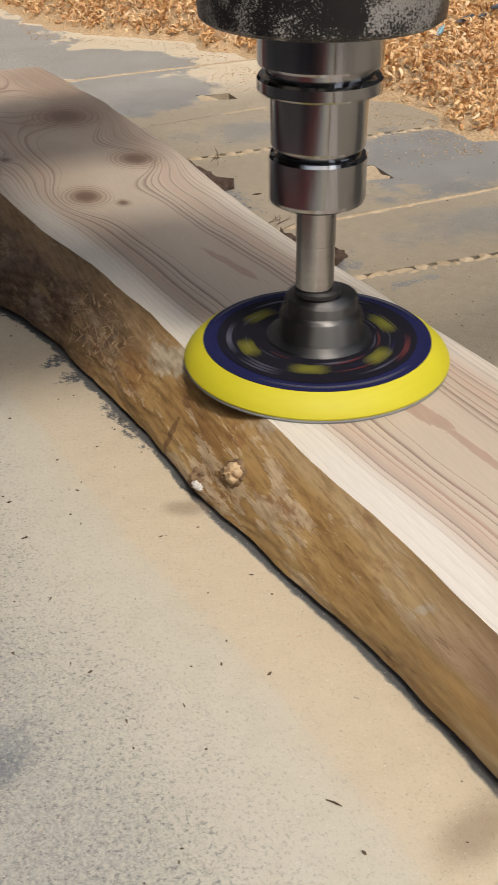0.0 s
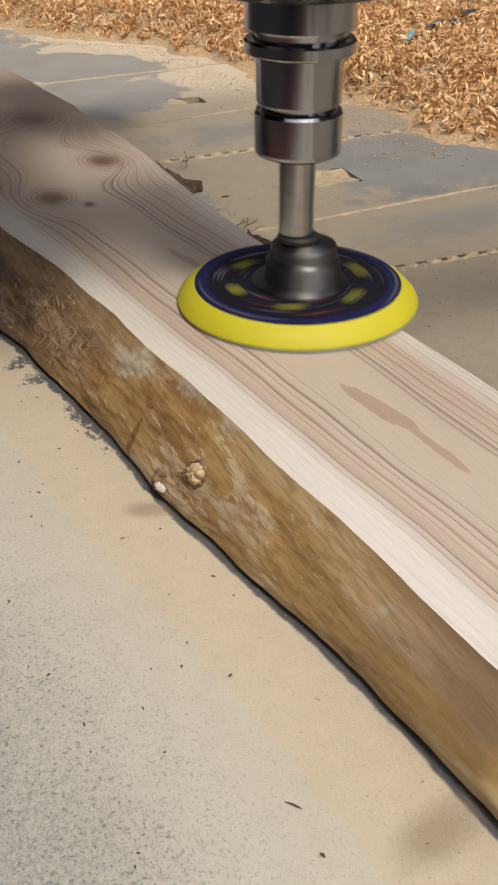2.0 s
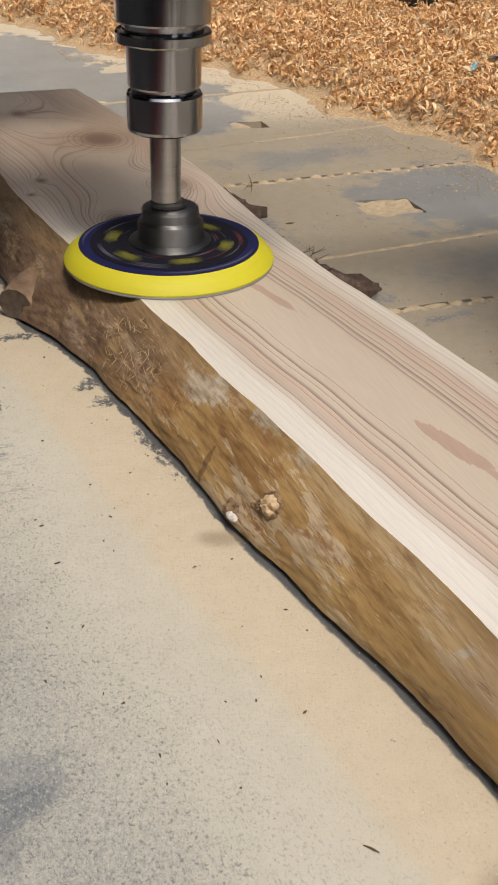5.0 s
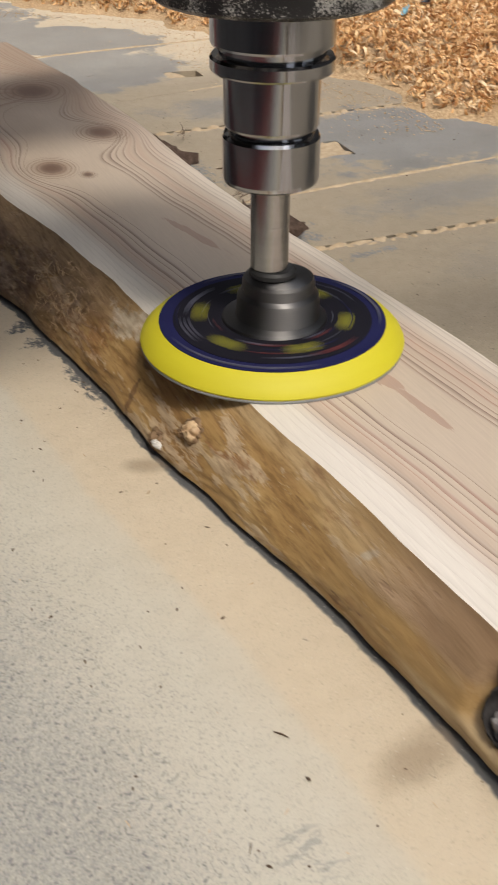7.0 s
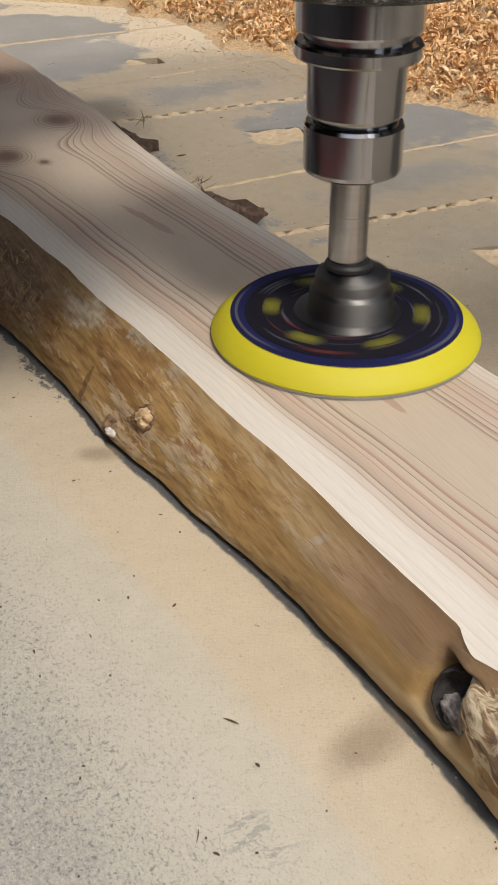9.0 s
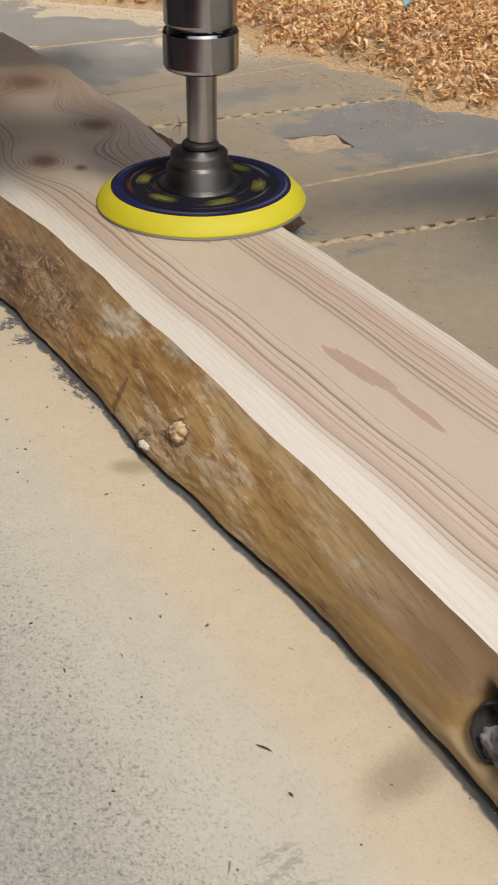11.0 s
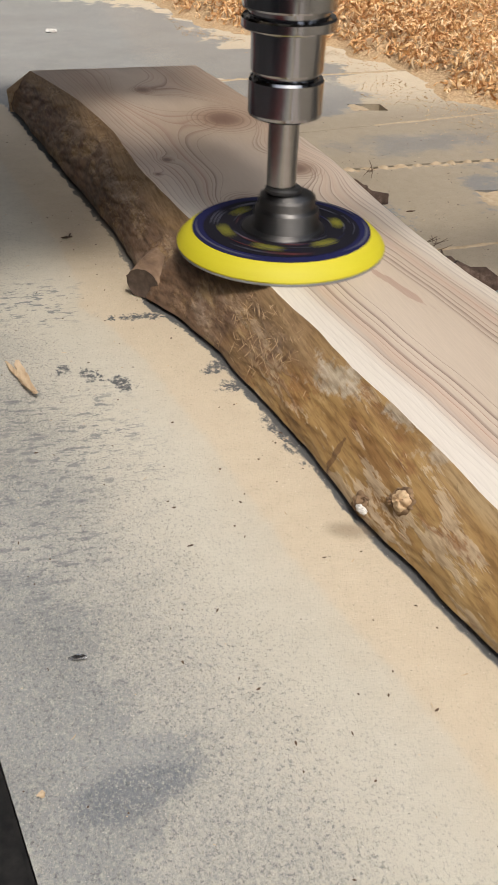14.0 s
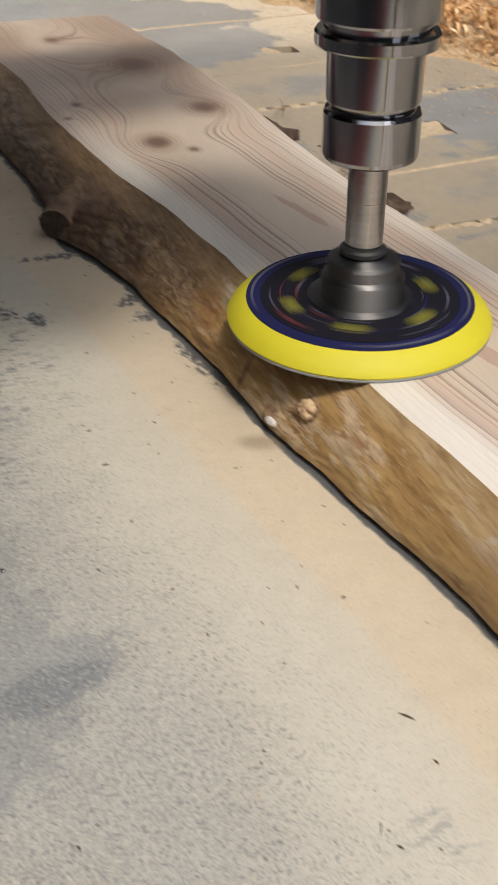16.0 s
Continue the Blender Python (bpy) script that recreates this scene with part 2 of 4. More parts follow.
def dust_material():
    m = Nodes("loose_dust", 0.95)
    col = m.ramp(m.noise(160.0, 4), [(0.3, (0.36, 0.27, 0.17)), (0.7, (0.50, 0.395, 0.27))])
    m.bump(m.noise(500.0, 4), 0.5, 0.001)
    return m.done(col)


KNOTS = [(0.180, 0.825, 0.030, 0.017), (0.243, 0.902, 0.032, 0.019), (0.218, 1.055, 0.050, 0.028), (0.139, 0.942, 0.009, 0.006), (0.203, 0.800, 0.008, 0.006), (0.124, 0.906, 0.006, 0.004), (0.16, 1.17, 0.03, 0.012)]


def sanded_wood_material():
    """Flat-sawn softwood: pale sapwood, dark-lined pinkish heart, rings that part round the knots."""
    m = Nodes("sanded_wood", 0.42)
    x, y, z = m.xyz()
    u = m.math("ADD", m.math("ADD", x, m.math("MULTIPLY", y, 0.13)), -0.315)
    slow = m.math("MULTIPLY", m.math("SUBTRACT", m.noise(5.0, 3, 0.5, m.scaled((1.3, 0.8, 1))), 0.5), 0.021)
    mid = m.math("MULTIPLY", m.math("SUBTRACT", m.noise(22.0, 3, 0.5, m.scaled((0.9, 0.16, 1))), 0.5), 0.0035)
    h = m.math("ADD", m.math("ADD", u, slow), mid)
    core = None
    for px, py, spread, size in KNOTS:
        dx, dy = m.math("SUBTRACT", x, px), m.math("MULTIPLY", m.math("SUBTRACT", y, py), 0.75)
        d2 = m.math("ADD", m.math("MULTIPLY", dx, dx), m.math("MULTIPLY", dy, dy))
        sign = 1.0 if px + 0.13 * py < 0.324 else -1.0
        lift = m.math("MULTIPLY", m.math("EXPONENT", m.math("MULTIPLY", d2, -1 / spread ** 2)), sign * spread * 1.25)
        h = m.math("ADD", h, lift)
        dark = m.math("EXPONENT", m.math("MULTIPLY", d2, -1 / size ** 2))
        core = dark if core is None else m.math("MAXIMUM", core, dark)
    away = m.math("ABSOLUTE", h)
    q = m.math("MULTIPLY", m.math("ADD", away, m.math("MULTIPLY", m.noise(110.0, 2, 0.5, m.join(h, 0.0, 0.0)), 0.0125)), 205.0)
    phase = m.math("FRACT", q)
    line = m.math("MAXIMUM", m.math("MULTIPLY", m.math("POWER", phase, 4.5), m.step(phase, 1.0, 0.95)), m.math("MULTIPLY", phase, m.math("MULTIPLY", phase, 0.24)))
    which = m.noise(1.7, 0, 0.5, m.join(m.math("FLOOR", q), m.math("MULTIPLY", y, 1.2), 0.0))
    amount = m.math("MULTIPLY", m.step(which, 0.14, 0.42), m.step(away, 0.017, 0.022))
    edge = m.tree.nodes.new("ShaderNodeUVMap")
    edge.uv_map = "edge"
    near, far, _ = m.xyz(edge.outputs[0])
    wander = m.math("ADD", m.math("MULTIPLY", slow, 0.4), mid)
    fade = m.math("SUBTRACT", 1.0, m.math("MULTIPLY", m.step(y, 0.72, 0.95), 0.75))
    rim = m.math("MAXIMUM", m.math("MULTIPLY", m.step(m.math("ADD", near, wander), 0.030, 0.015), fade), m.math("MULTIPLY", m.step(m.math("ADD", far, wander), 0.024, 0.004), m.math("MULTIPLY", fade, 0.75)))
    tone = m.noise(16.0, 3, 0.5, m.scaled((1, 0.12, 1)))
    heart = m.ramp(tone, [(0.3, (0.54, 0.448, 0.355)), (0.55, (0.59, 0.498, 0.402)), (0.75, (0.635, 0.545, 0.45))])
    pink = m.math("MULTIPLY", m.step(away, 0.030, 0.040), m.step(m.noise(9.0, 2, 0.5, m.join(m.math("MULTIPLY", h, 9.0), m.math("MULTIPLY", y, 0.2), 0.0)), 0.44, 0.56))
    heart = m.mix(m.math("MULTIPLY", pink, 0.38), heart, (0.53, 0.37, 0.285))
    sap = m.ramp(tone, [(0.3, (0.685, 0.635, 0.555)), (0.7, (0.745, 0.70, 0.635))])
    col = m.mix(rim, heart, sap)
    col = m.mix(m.math("MULTIPLY", m.math("MULTIPLY", line, amount), m.math("SUBTRACT", 1.0, m.math("MULTIPLY", rim, 0.84))), col, m.mix(m.step(which, 0.40, 0.52), (0.31, 0.14, 0.11), (0.13, 0.06, 0.045)))
    warp = m.math("MULTIPLY", m.math("SUBTRACT", m.noise(130.0, 5, 0.65, m.scaled((1, 0.16, 1), (0, 0, 8))), 0.5), 1.7)
    stain = m.total([m.step(m.spot(0.2575, 0.438, 0.0070, 0.034, 12, warp), 0.1, 0.2), m.step(m.spot(0.266, 0.388, 0.0035, 0.030, 6, warp), 0.1, 0.25), m.step(m.spot(0.236, 0.66, 0.0045, 0.05, 14, warp), 0.1, 0.35)], "MAXIMUM")
    col = m.mix(m.math("MULTIPLY", stain, 0.6), col, (0.37, 0.22, 0.165))
    # Browner towards the slab's far end, in uneven patches.
    far_brown = m.math("MULTIPLY", m.step(m.math("ADD", y, m.math("MULTIPLY", slow, 6.0)), 0.78, 1.10), m.step(m.noise(9.0, 3, 0.5, m.scaled((1, 0.5, 1))), 0.25, 0.6))
    col = m.mix(m.math("MULTIPLY", far_brown, 0.72), col, (0.27, 0.19, 0.13))
    halo = m.step(m.math("ADD", core, m.math("MULTIPLY", warp, 0.10)), 0.10, 0.95)
    col = m.mix(m.math("MULTIPLY", halo, 0.6), col, (0.22, 0.115, 0.07))
    col = m.mix(m.math("MULTIPLY", m.math("MULTIPLY", m.step(core, 0.10, 0.30), m.step(m.math("FRACT", m.math("MULTIPLY", m.math("LOGARITHM", core, 2.718), 2.6)), 0.55, 0.95)), 0.5), col, (0.16, 0.08, 0.05))
    col = m.mix(m.math("MULTIPLY", m.step(m.math("ADD", core, m.math("MULTIPLY", warp, 0.12)), 0.62, 0.86), 0.6), col, (0.13, 0.075, 0.055))
    fibre = m.noise(900.0, 3, 0.6, m.scaled((1, 0.04, 1), (0, 0, 7)))
    col = m.mix(0.15, col, m.ramp(fibre, [(0.3, (0.35, 0.28, 0.2)), (0.7, (1, 0.95, 0.88))]), "MULTIPLY")
    m.bump(fibre, 0.08, 0.0006)
    return m.done(col, m.math("ADD", 0.36, m.math("MULTIPLY", tone, 0.2)))


def cambium_material():
    """Peeled live edge: golden inner bark, pale scraped flakes, grey fungus, brown bark remnants towards the far end."""
    m = Nodes("live_edge", 0.55)
    x, y, z = m.xyz()
    along = m.scaled((1.0, 0.22, 1.0), (0, 0, 8))
    big = m.noise(20.0, 3, 0.55, along)
    streak = m.noise(90.0, 4, 0.62, m.scaled((1, 0.09, 1), (0, 0, 8)))
    patch = m.noise(58.0, 5, 0.66, m.scaled((1.2, 0.13, 1), (0, 0, 11)))
    patch_b = m.noise(34.0, 5, 0.68, m.scaled((1, 0.22, 1), (0, 0, 4)))
    fleck = m.noise(230.0, 4, 0.65, m.scaled((1, 0.22, 1), (0, 0, 12)))
    col = m.ramp(m.math("ADD", m.math("MULTIPLY", big, 0.5), m.math("MULTIPLY", streak, 0.5)),
                 [(0.36, (0.25, 0.135, 0.05)), (0.44, (0.36, 0.22, 0.085)), (0.51, (0.435, 0.285, 0.12)), (0.62, (0.53, 0.39, 0.21))])
    near = m.math("ADD", m.math("MULTIPLY", m.step(y, 0.24, 0.38), 0.85), 0.15)
    col = m.mix(m.math("MULTIPLY", m.math("SUBTRACT", 1.1, near), 0.7), col, (0.325, 0.20, 0.078))
    skin = m.math("MULTIPLY", m.step(m.math("ADD", z, m.math("MULTIPLY", m.math("SUBTRACT", patch_b, 0.5), 0.03)), 0.032, 0.037), m.step(y, 0.46, 0.60))
    pale = m.math("MULTIPLY", m.math("SUBTRACT", 1.0, skin), m.math("MULTIPLY", m.step(patch, 0.525, 0.545), m.step(m.math("ADD", m.math("MULTIPLY", fleck, 0.75), m.math("MULTIPLY", streak, 0.25)), 0.445, 0.485)))
    col = m.mix(m.math("MULTIPLY", pale, m.math("MULTIPLY", near, 0.58)), col, (0.58, 0.475, 0.35))
    brown = m.math("MULTIPLY", m.step(patch_b, 0.54, 0.58), m.step(fleck, 0.56, 0.50))
    col = m.mix(m.math("MULTIPLY", brown, m.math("MULTIPLY", near, 0.65)), col, (0.26, 0.12, 0.05))
    tear = m.math("MULTIPLY", m.math("SUBTRACT", m.noise(150.0, 5, 0.66), 0.5), 2.2)
    gash = m.total([m.step(m.spot(px, py, rx, ry, a, tear), 0.15, 0.45) for px, py, rx, ry, a in ((0.1400, 0.613, 0.011, 0.0035, 20), (0.1445, 0.600, 0.007, 0.0025, 10), (0.1455, 0.506, 0.008, 0.003, 15), (0.120, 0.668, 0.012, 0.005, 30))], "MAXIMUM")
    col = m.mix(m.math("MULTIPLY", gash, 0.7), col, (0.13, 0.065, 0.035))
    rust = m.math("MULTIPLY", m.step(m.spot(0.146, 0.572, 0.016, 0.030, 10, tear), 0.0, 0.5), m.step(fleck, 0.36, 0.50))
    col = m.mix(m.math("MULTIPLY", rust, 0.6), col, (0.27, 0.125, 0.045))
    nicks = m.step(m.noise(95.0, 3, 0.6, m.scaled((1, 0.28, 1), (0, 0, 35))), 0.66, 0.71)
    col = m.mix(m.math("MULTIPLY", nicks, 0.55), col, (0.15, 0.07, 0.04))
    far = m.step(m.math("ADD", y, m.math("MULTIPLY", m.math("SUBTRACT", big, 0.5), 0.7)), 0.53, 0.76)
    col = m.mix(m.math("MULTIPLY", far, 0.6), col, (0.24, 0.165, 0.105))
    husk = m.step(m.noise(36.0, 5, 0.66, m.scaled((1, 0.5, 1), (0, 0, -15))), 0.36, 0.50)
    col = m.mix(m.math("MULTIPLY", husk, m.math("MULTIPLY", far, 0.88)), col, m.ramp(fleck, [(0.35, (0.085, 0.05, 0.035)), (0.6, (0.19, 0.115, 0.075))]))
    grey_husk = m.math("MULTIPLY", m.step(m.noise(40.0, 4, 0.65, m.scaled((1, 0.4, 1), (0, 0, 30))), 0.55, 0.62), far)
    col = m.mix(m.math("MULTIPLY", grey_husk, 0.5), col, (0.30, 0.235, 0.185))
    warp = m.math("MULTIPLY", m.math("SUBTRACT", m.noise(110.0, 5, 0.66, m.scaled((1, 0.7, 1))), 0.5), 4.0)
    col = m.mix(m.math("MULTIPLY", skin, 0.65), col, m.ramp(streak, [(0.35, (0.24, 0.15, 0.07)), (0.65, (0.36, 0.24, 0.12))]))
    fungus = m.total([m.step(m.spot(0.160, 0.552, 0.010, 0.034, 14, warp), 0.1, 0.7), m.step(m.spot(0.176, 0.498, 0.006, 0.020, 12, warp), 0.1, 0.7), m.step(m.spot(0.183, 0.452, 0.008, 0.022, 12, warp), 0.1, 0.7),
                      m.step(m.spot(0.1915, 0.303, 0.004, 0.0055, 8, warp), 0.1, 0.5)], "MAXIMUM")
    col = m.mix(m.math("MULTIPLY", fungus, 0.6), col, m.ramp(fleck, [(0.35, (0.34, 0.31, 0.25)), (0.6, (0.62, 0.58, 0.50))]))
    top = m.math("MULTIPLY", m.step(m.math("ADD", z, m.math("MULTIPLY", m.math("SUBTRACT", patch, 0.5), 0.03)), 0.028, 0.043), m.step(big, 0.40, 0.58))
    col = m.mix(m.math("MULTIPLY", top, 0.4), col, (0.33, 0.225, 0.13))
    band = m.math("MULTIPLY", m.step(m.math("ADD", z, m.math("MULTIPLY", m.math("SUBTRACT", big, 0.5), 0.05)), 0.022, 0.030), m.step(m.math("ADD", y, m.math("MULTIPLY", m.math("SUBTRACT", big, 0.5), 0.3)), 0.36, 0.27))
    col = m.mix(m.math("MULTIPLY", band, 0.7), col, m.ramp(patch, [(0.35, (0.22, 0.14, 0.088)), (0.65, (0.35, 0.24, 0.16))]))
    scrape = m.math("MULTIPLY", m.step(m.math("ADD", z, m.math("MULTIPLY", m.math("SUBTRACT", streak, 0.5), 0.016)), 0.016, 0.010), m.step(m.math("ADD", y, m.math("MULTIPLY", m.math("SUBTRACT", patch, 0.5), 0.12)), 0.275, 0.235))
    col = m.mix(m.math("MULTIPLY", scrape, 0.55), col, (0.60, 0.48, 0.31))
    fibre = m.noise(420.0, 5, 0.7, m.scaled((1, 0.07, 1), (0, 0, 9)))
    col = m.mix(m.math("ADD", 0.12, m.math("MULTIPLY", near, 0.48)), col, m.ramp(fibre, [(0.38, (0.42, 0.34, 0.26)), (0.54, (1.0, 0.98, 0.94))]), "MULTIPLY")
    m.bump(m.math("ADD", m.math("ADD", m.math("MULTIPLY", m.math("MULTIPLY", pale, near), 0.22), m.math("MULTIPLY", husk, m.math("MULTIPLY", far, 1.5))), m.math("ADD", m.math("MULTIPLY", m.math("MULTIPLY", patch, near), 1.1), m.math("SUBTRACT", m.math("MULTIPLY", streak, 1.0), m.math("MULTIPLY", nicks, 0.3)))), 0.5, 0.0013)
    return m.done(col, m.math("ADD", 0.40, m.math("MULTIPLY", patch, 0.3)))


def swirl_material():
    """Burl grain: white and brown bands curling round the hollow, dark bark underneath."""
    m = Nodes("swirled_wood", 0.6)
    x, y, z = m.xyz()
    n = m.noise(75.0, 5, 0.62, m.scaled((1, 0.6, 1), (0, 0, 30)), 1.4)
    col = m.ramp(n, [(0.34, (0.07, 0.048, 0.036)), (0.43, (0.32, 0.20, 0.10)), (0.47, (0.66, 0.57, 0.42)), (0.52, (0.58, 0.47, 0.32)), (0.58, (0.30, 0.19, 0.10)), (0.66, (0.14, 0.10, 0.085)), (0.72, (0.50, 0.36, 0.19))])
    low = m.step(m.math("ADD", z, m.math("MULTIPLY", m.math("SUBTRACT", n, 0.5), 0.05)), 0.021, 0.010)
    col = m.mix(m.math("MULTIPLY", low, 0.85), col, m.ramp(m.noise(120.0, 4), [(0.4, (0.15, 0.08, 0.035)), (0.6, (0.42, 0.26, 0.10))]))
    m.bump(n, 0.8, 0.003)
    return m.done(col)


def plain(name, colours, scale, rough, metal=0.0, bump=0.0, stretch=(1, 1, 1), distance=0.001):
    m = Nodes(name, rough, metal)
    n = m.noise(scale, 5, 0.6, m.scaled(stretch))
    k = len(colours)
    col = m.ramp(n, [(0.3 + 0.4 * i / max(1, k - 1), c) for i, c in enumerate(colours)])
    if bump:
        m.bump(n, bump, distance)
    return m.done(col)


def steel_material(name, base, rough):
    """Turned steel: grooves run round the axis, so glints stretch along it."""
    m = Nodes(name, rough, 1.0)
    tangent = m.tree.nodes.new("ShaderNodeTangent")
    tangent.direction_type, tangent.axis = "RADIAL", "Z"
    m.set(m.bsdf.inputs["Tangent"], tangent.outputs[0])
    m.bsdf.inputs["Anisotropic"].default_value = 0.85
    m.bsdf.inputs["Anisotropic Rotation"].default_value = 0.25
    lines = m.noise(30.0, 4, 0.7, m.scaled((0.05, 0.05, 60)))
    col = m.mix(m.step(lines, 0.35, 0.65), tuple(c * 0.92 for c in base), base)
    return m.done(col)


def housing_material():
    """Black enamel, scuffed through to grey metal and caked with dust."""
    m = Nodes("worn_black", 0.45)
    chips = m.math("ADD", m.noise(900.0, 4, 0.75), m.math("MULTIPLY", m.math("SUBTRACT", m.noise(28.0, 3), 0.5), 1.3))
    worn = m.step(chips, 0.57, 0.66)
    m.bump(chips, 0.4, 0.0008)
    return m.done(m.mix(worn, (0.012, 0.012, 0.014), (0.42, 0.41, 0.39)), m.math("ADD", 0.3, m.math("MULTIPLY", worn, 0.5)))


def shaving_material():
    m = Nodes("shaving", 0.6)
    n = m.tree.nodes.new("ShaderNodeNewGeometry").outputs["Random Per Island"]
    col = m.ramp(n, [(0.0, (0.46, 0.22, 0.08)), (0.35, (0.72, 0.42, 0.18)), (0.7, (0.78, 0.51, 0.25)), (1.0, (0.86, 0.68, 0.44))])
    col = m.mix(m.step(m.noise(7.0, 3), 0.35, 0.65), col, m.mix(0.25, col, (0.50, 0.28, 0.13)))
    m.bsdf.inputs["Subsurface Weight"].default_value = 0.0
    return m.done(col)


M_BOARD, M_DUST, M_WOOD, M_BARK = board_material(), dust_material(), sanded_wood_material(), cambium_material()
M_STEEL, M_DARKSTEEL = steel_material("ground_steel", (0.36, 0.37, 0.395), 0.14), steel_material("hub_steel", (0.20, 0.196, 0.193), 0.48)
M_SHANK = plain("drawn_steel", [(0.34, 0.335, 0.33), (0.46, 0.455, 0.45)], 40, 0.24, 1.0, stretch=(0.1, 0.1, 4))
M_HOUSING = housing_material()
M_BLACK = plain("black_rubber", [(0.012, 0.012, 0.013), (0.03, 0.03, 0.03)], 200, 0.5)
M_YELLOW = plain("yellow_foam", [(0.55, 0.485, 0.015), (0.62, 0.56, 0.03)], 300, 0.6, bump=0.1)
M_NAVY = plain("navy_film", [(0.009, 0.010, 0.050), (0.016, 0.018, 0.080)], 90, 0.6)
M_NAVY.node_tree.nodes["Principled BSDF"].inputs["Specular IOR Level"].default_value = 0.15
M_INK = plain("black_film", [(0.006, 0.006, 0.010), (0.012, 0.011, 0.018)], 60, 0.65)
M_INK.node_tree.nodes["Principled BSDF"].inputs["Specular IOR Level"].default_value = 0.15
# The disc's yellow, dimmed in colour for shade inside the dust holes.
M_HOLE_SHADE = plain("shaded_hole_foam", [(0.17, 0.16, 0.010), (0.26, 0.245, 0.016)], 200, 0.8)
M_GREY = plain("grey_paper", [(0.20, 0.21, 0.21), (0.34, 0.35, 0.34)], 400, 0.9)
M_PRINT = plain("pale_print", [(0.055, 0.055, 0.085), (0.10, 0.10, 0.14)], 90, 0.5)
M_RED = plain("red_paint", [(0.14, 0.013, 0.011), (0.20, 0.020, 0.016)], 60, 0.45)
M_DARKRED = plain("dark_red_print", [(0.09, 0.012, 0.012), (0.13, 0.02, 0.02)], 60, 0.6)
M_FRAME = plain("black_metal", [(0.006, 0.006, 0.0065), (0.020, 0.019, 0.018)], 140, 0.9, bump=0.2)
M_FRAME.node_tree.nodes["Principled BSDF"].inputs["Specular IOR Level"].default_value = 0.2
M_CURL = shaving_material()
M_STUB = plain("dark_bark", [(0.045, 0.028, 0.021), (0.10, 0.064, 0.048), (0.18, 0.13, 0.10)], 130, 0.85, bump=0.7, distance=0.003)
M_CHIP = plain("wood_chip", [(0.40, 0.27, 0.16), (0.68, 0.54, 0.37)], 200, 0.8, stretch=(1, 0.2, 1))
M_FRAY = plain("frayed_bark", [(0.25, 0.16, 0.085), (0.47, 0.34, 0.20)], 200, 0.8)
M_SAWDUST = plain("orange_sawdust", [(0.34, 0.215, 0.11), (0.48, 0.335, 0.19), (0.62, 0.46, 0.285)], 320, 0.95, bump=0.8, distance=0.003)
M_TWIG = plain("twig", [(0.06, 0.035, 0.02), (0.12, 0.07, 0.04)], 200, 0.8)
M_WALL = plain("wall_plaster", [(0.10, 0.095, 0.09), (0.15, 0.145, 0.14)], 3, 0.9)
M_CONCRETE = plain("concrete", [(0.10, 0.095, 0.09), (0.16, 0.155, 0.15)], 6, 0.9)
M_KNOT = plain("knot_wood", [(0.36, 0.21, 0.10), (0.70, 0.53, 0.33)], 180, 0.6, bump=0.3)
M_HUSK = plain("stub_bark", [(0.09, 0.055, 0.035), (0.19, 0.12, 0.075), (0.30, 0.205, 0.135)], 70, 0.8, bump=0.8, stretch=(1, 0.5, 1), distance=0.003)
M_CUT = plain("weathered_cut", [(0.06, 0.042, 0.033), (0.14, 0.10, 0.078)], 160, 0.85, bump=0.4)
M_RIM = plain("knot_bark", [(0.12, 0.07, 0.04), (0.30, 0.19, 0.10)], 160, 0.8, bump=0.4)
M_ASH = plain("grey_rot", [(0.045, 0.04, 0.04), (0.16, 0.145, 0.145), (0.34, 0.32, 0.31)], 170, 0.8, bump=0.9, distance=0.003)
M_WHITE = plain("white_resin", [(0.6, 0.57, 0.52), (0.8, 0.78, 0.75)], 300, 0.4)
M_SWIRL = swirl_material()
M_CABLE = plain("grey_blue_strap", [(0.03, 0.04, 0.05), (0.12, 0.15, 0.18)], 120, 0.6)
M_BLUE = plain("blue_plastic", [(0.10, 0.32, 0.45), (0.30, 0.55, 0.65)], 150, 0.4)
M_METAL = plain("bright_scrap", [(0.5, 0.5, 0.5), (0.65, 0.65, 0.65)], 90, 0.25, 1.0)
# Near-black inside of the hollow knot.
M_CAVITY = plain("dark_hollow", [(0.008, 0.006, 0.005), (0.05, 0.045, 0.045)], 200, 0.7, bump=0.6, distance=0.003)

# ---- the hall round the machine ----
tagged(part("ground", box(-6, 6, -5, 8, -0.95, -0.9), M_CONCRETE), "grey concrete workshop floor under the machine", "floor", kind="structure")
# Unseen walls, added dark and with gaps to give the steel banded reflections.
for name, b in (("wall_north", (-3.4, 3.4, 5.0, 5.2, -0.9, 3.6)), ("wall_west", (-3.4, -3.2, -3.0, 5.0, -0.9, 3.6)), ("wall_east", (3.2, 3.4, -0.6, 5.0, -0.9, 3.6)),
                ("wall_south", (-3.4, 0.7, -3.2, -3.0, -0.9, 3.6)), ("wall_south_pier", (1.9, 3.4, -3.2, -3.0, -0.9, 3.6))):
    tagged(part(name, box(*b), M_WALL), "plain dark plastered wall, unseen, added for reflections in the steel", "wall", kind="structure")

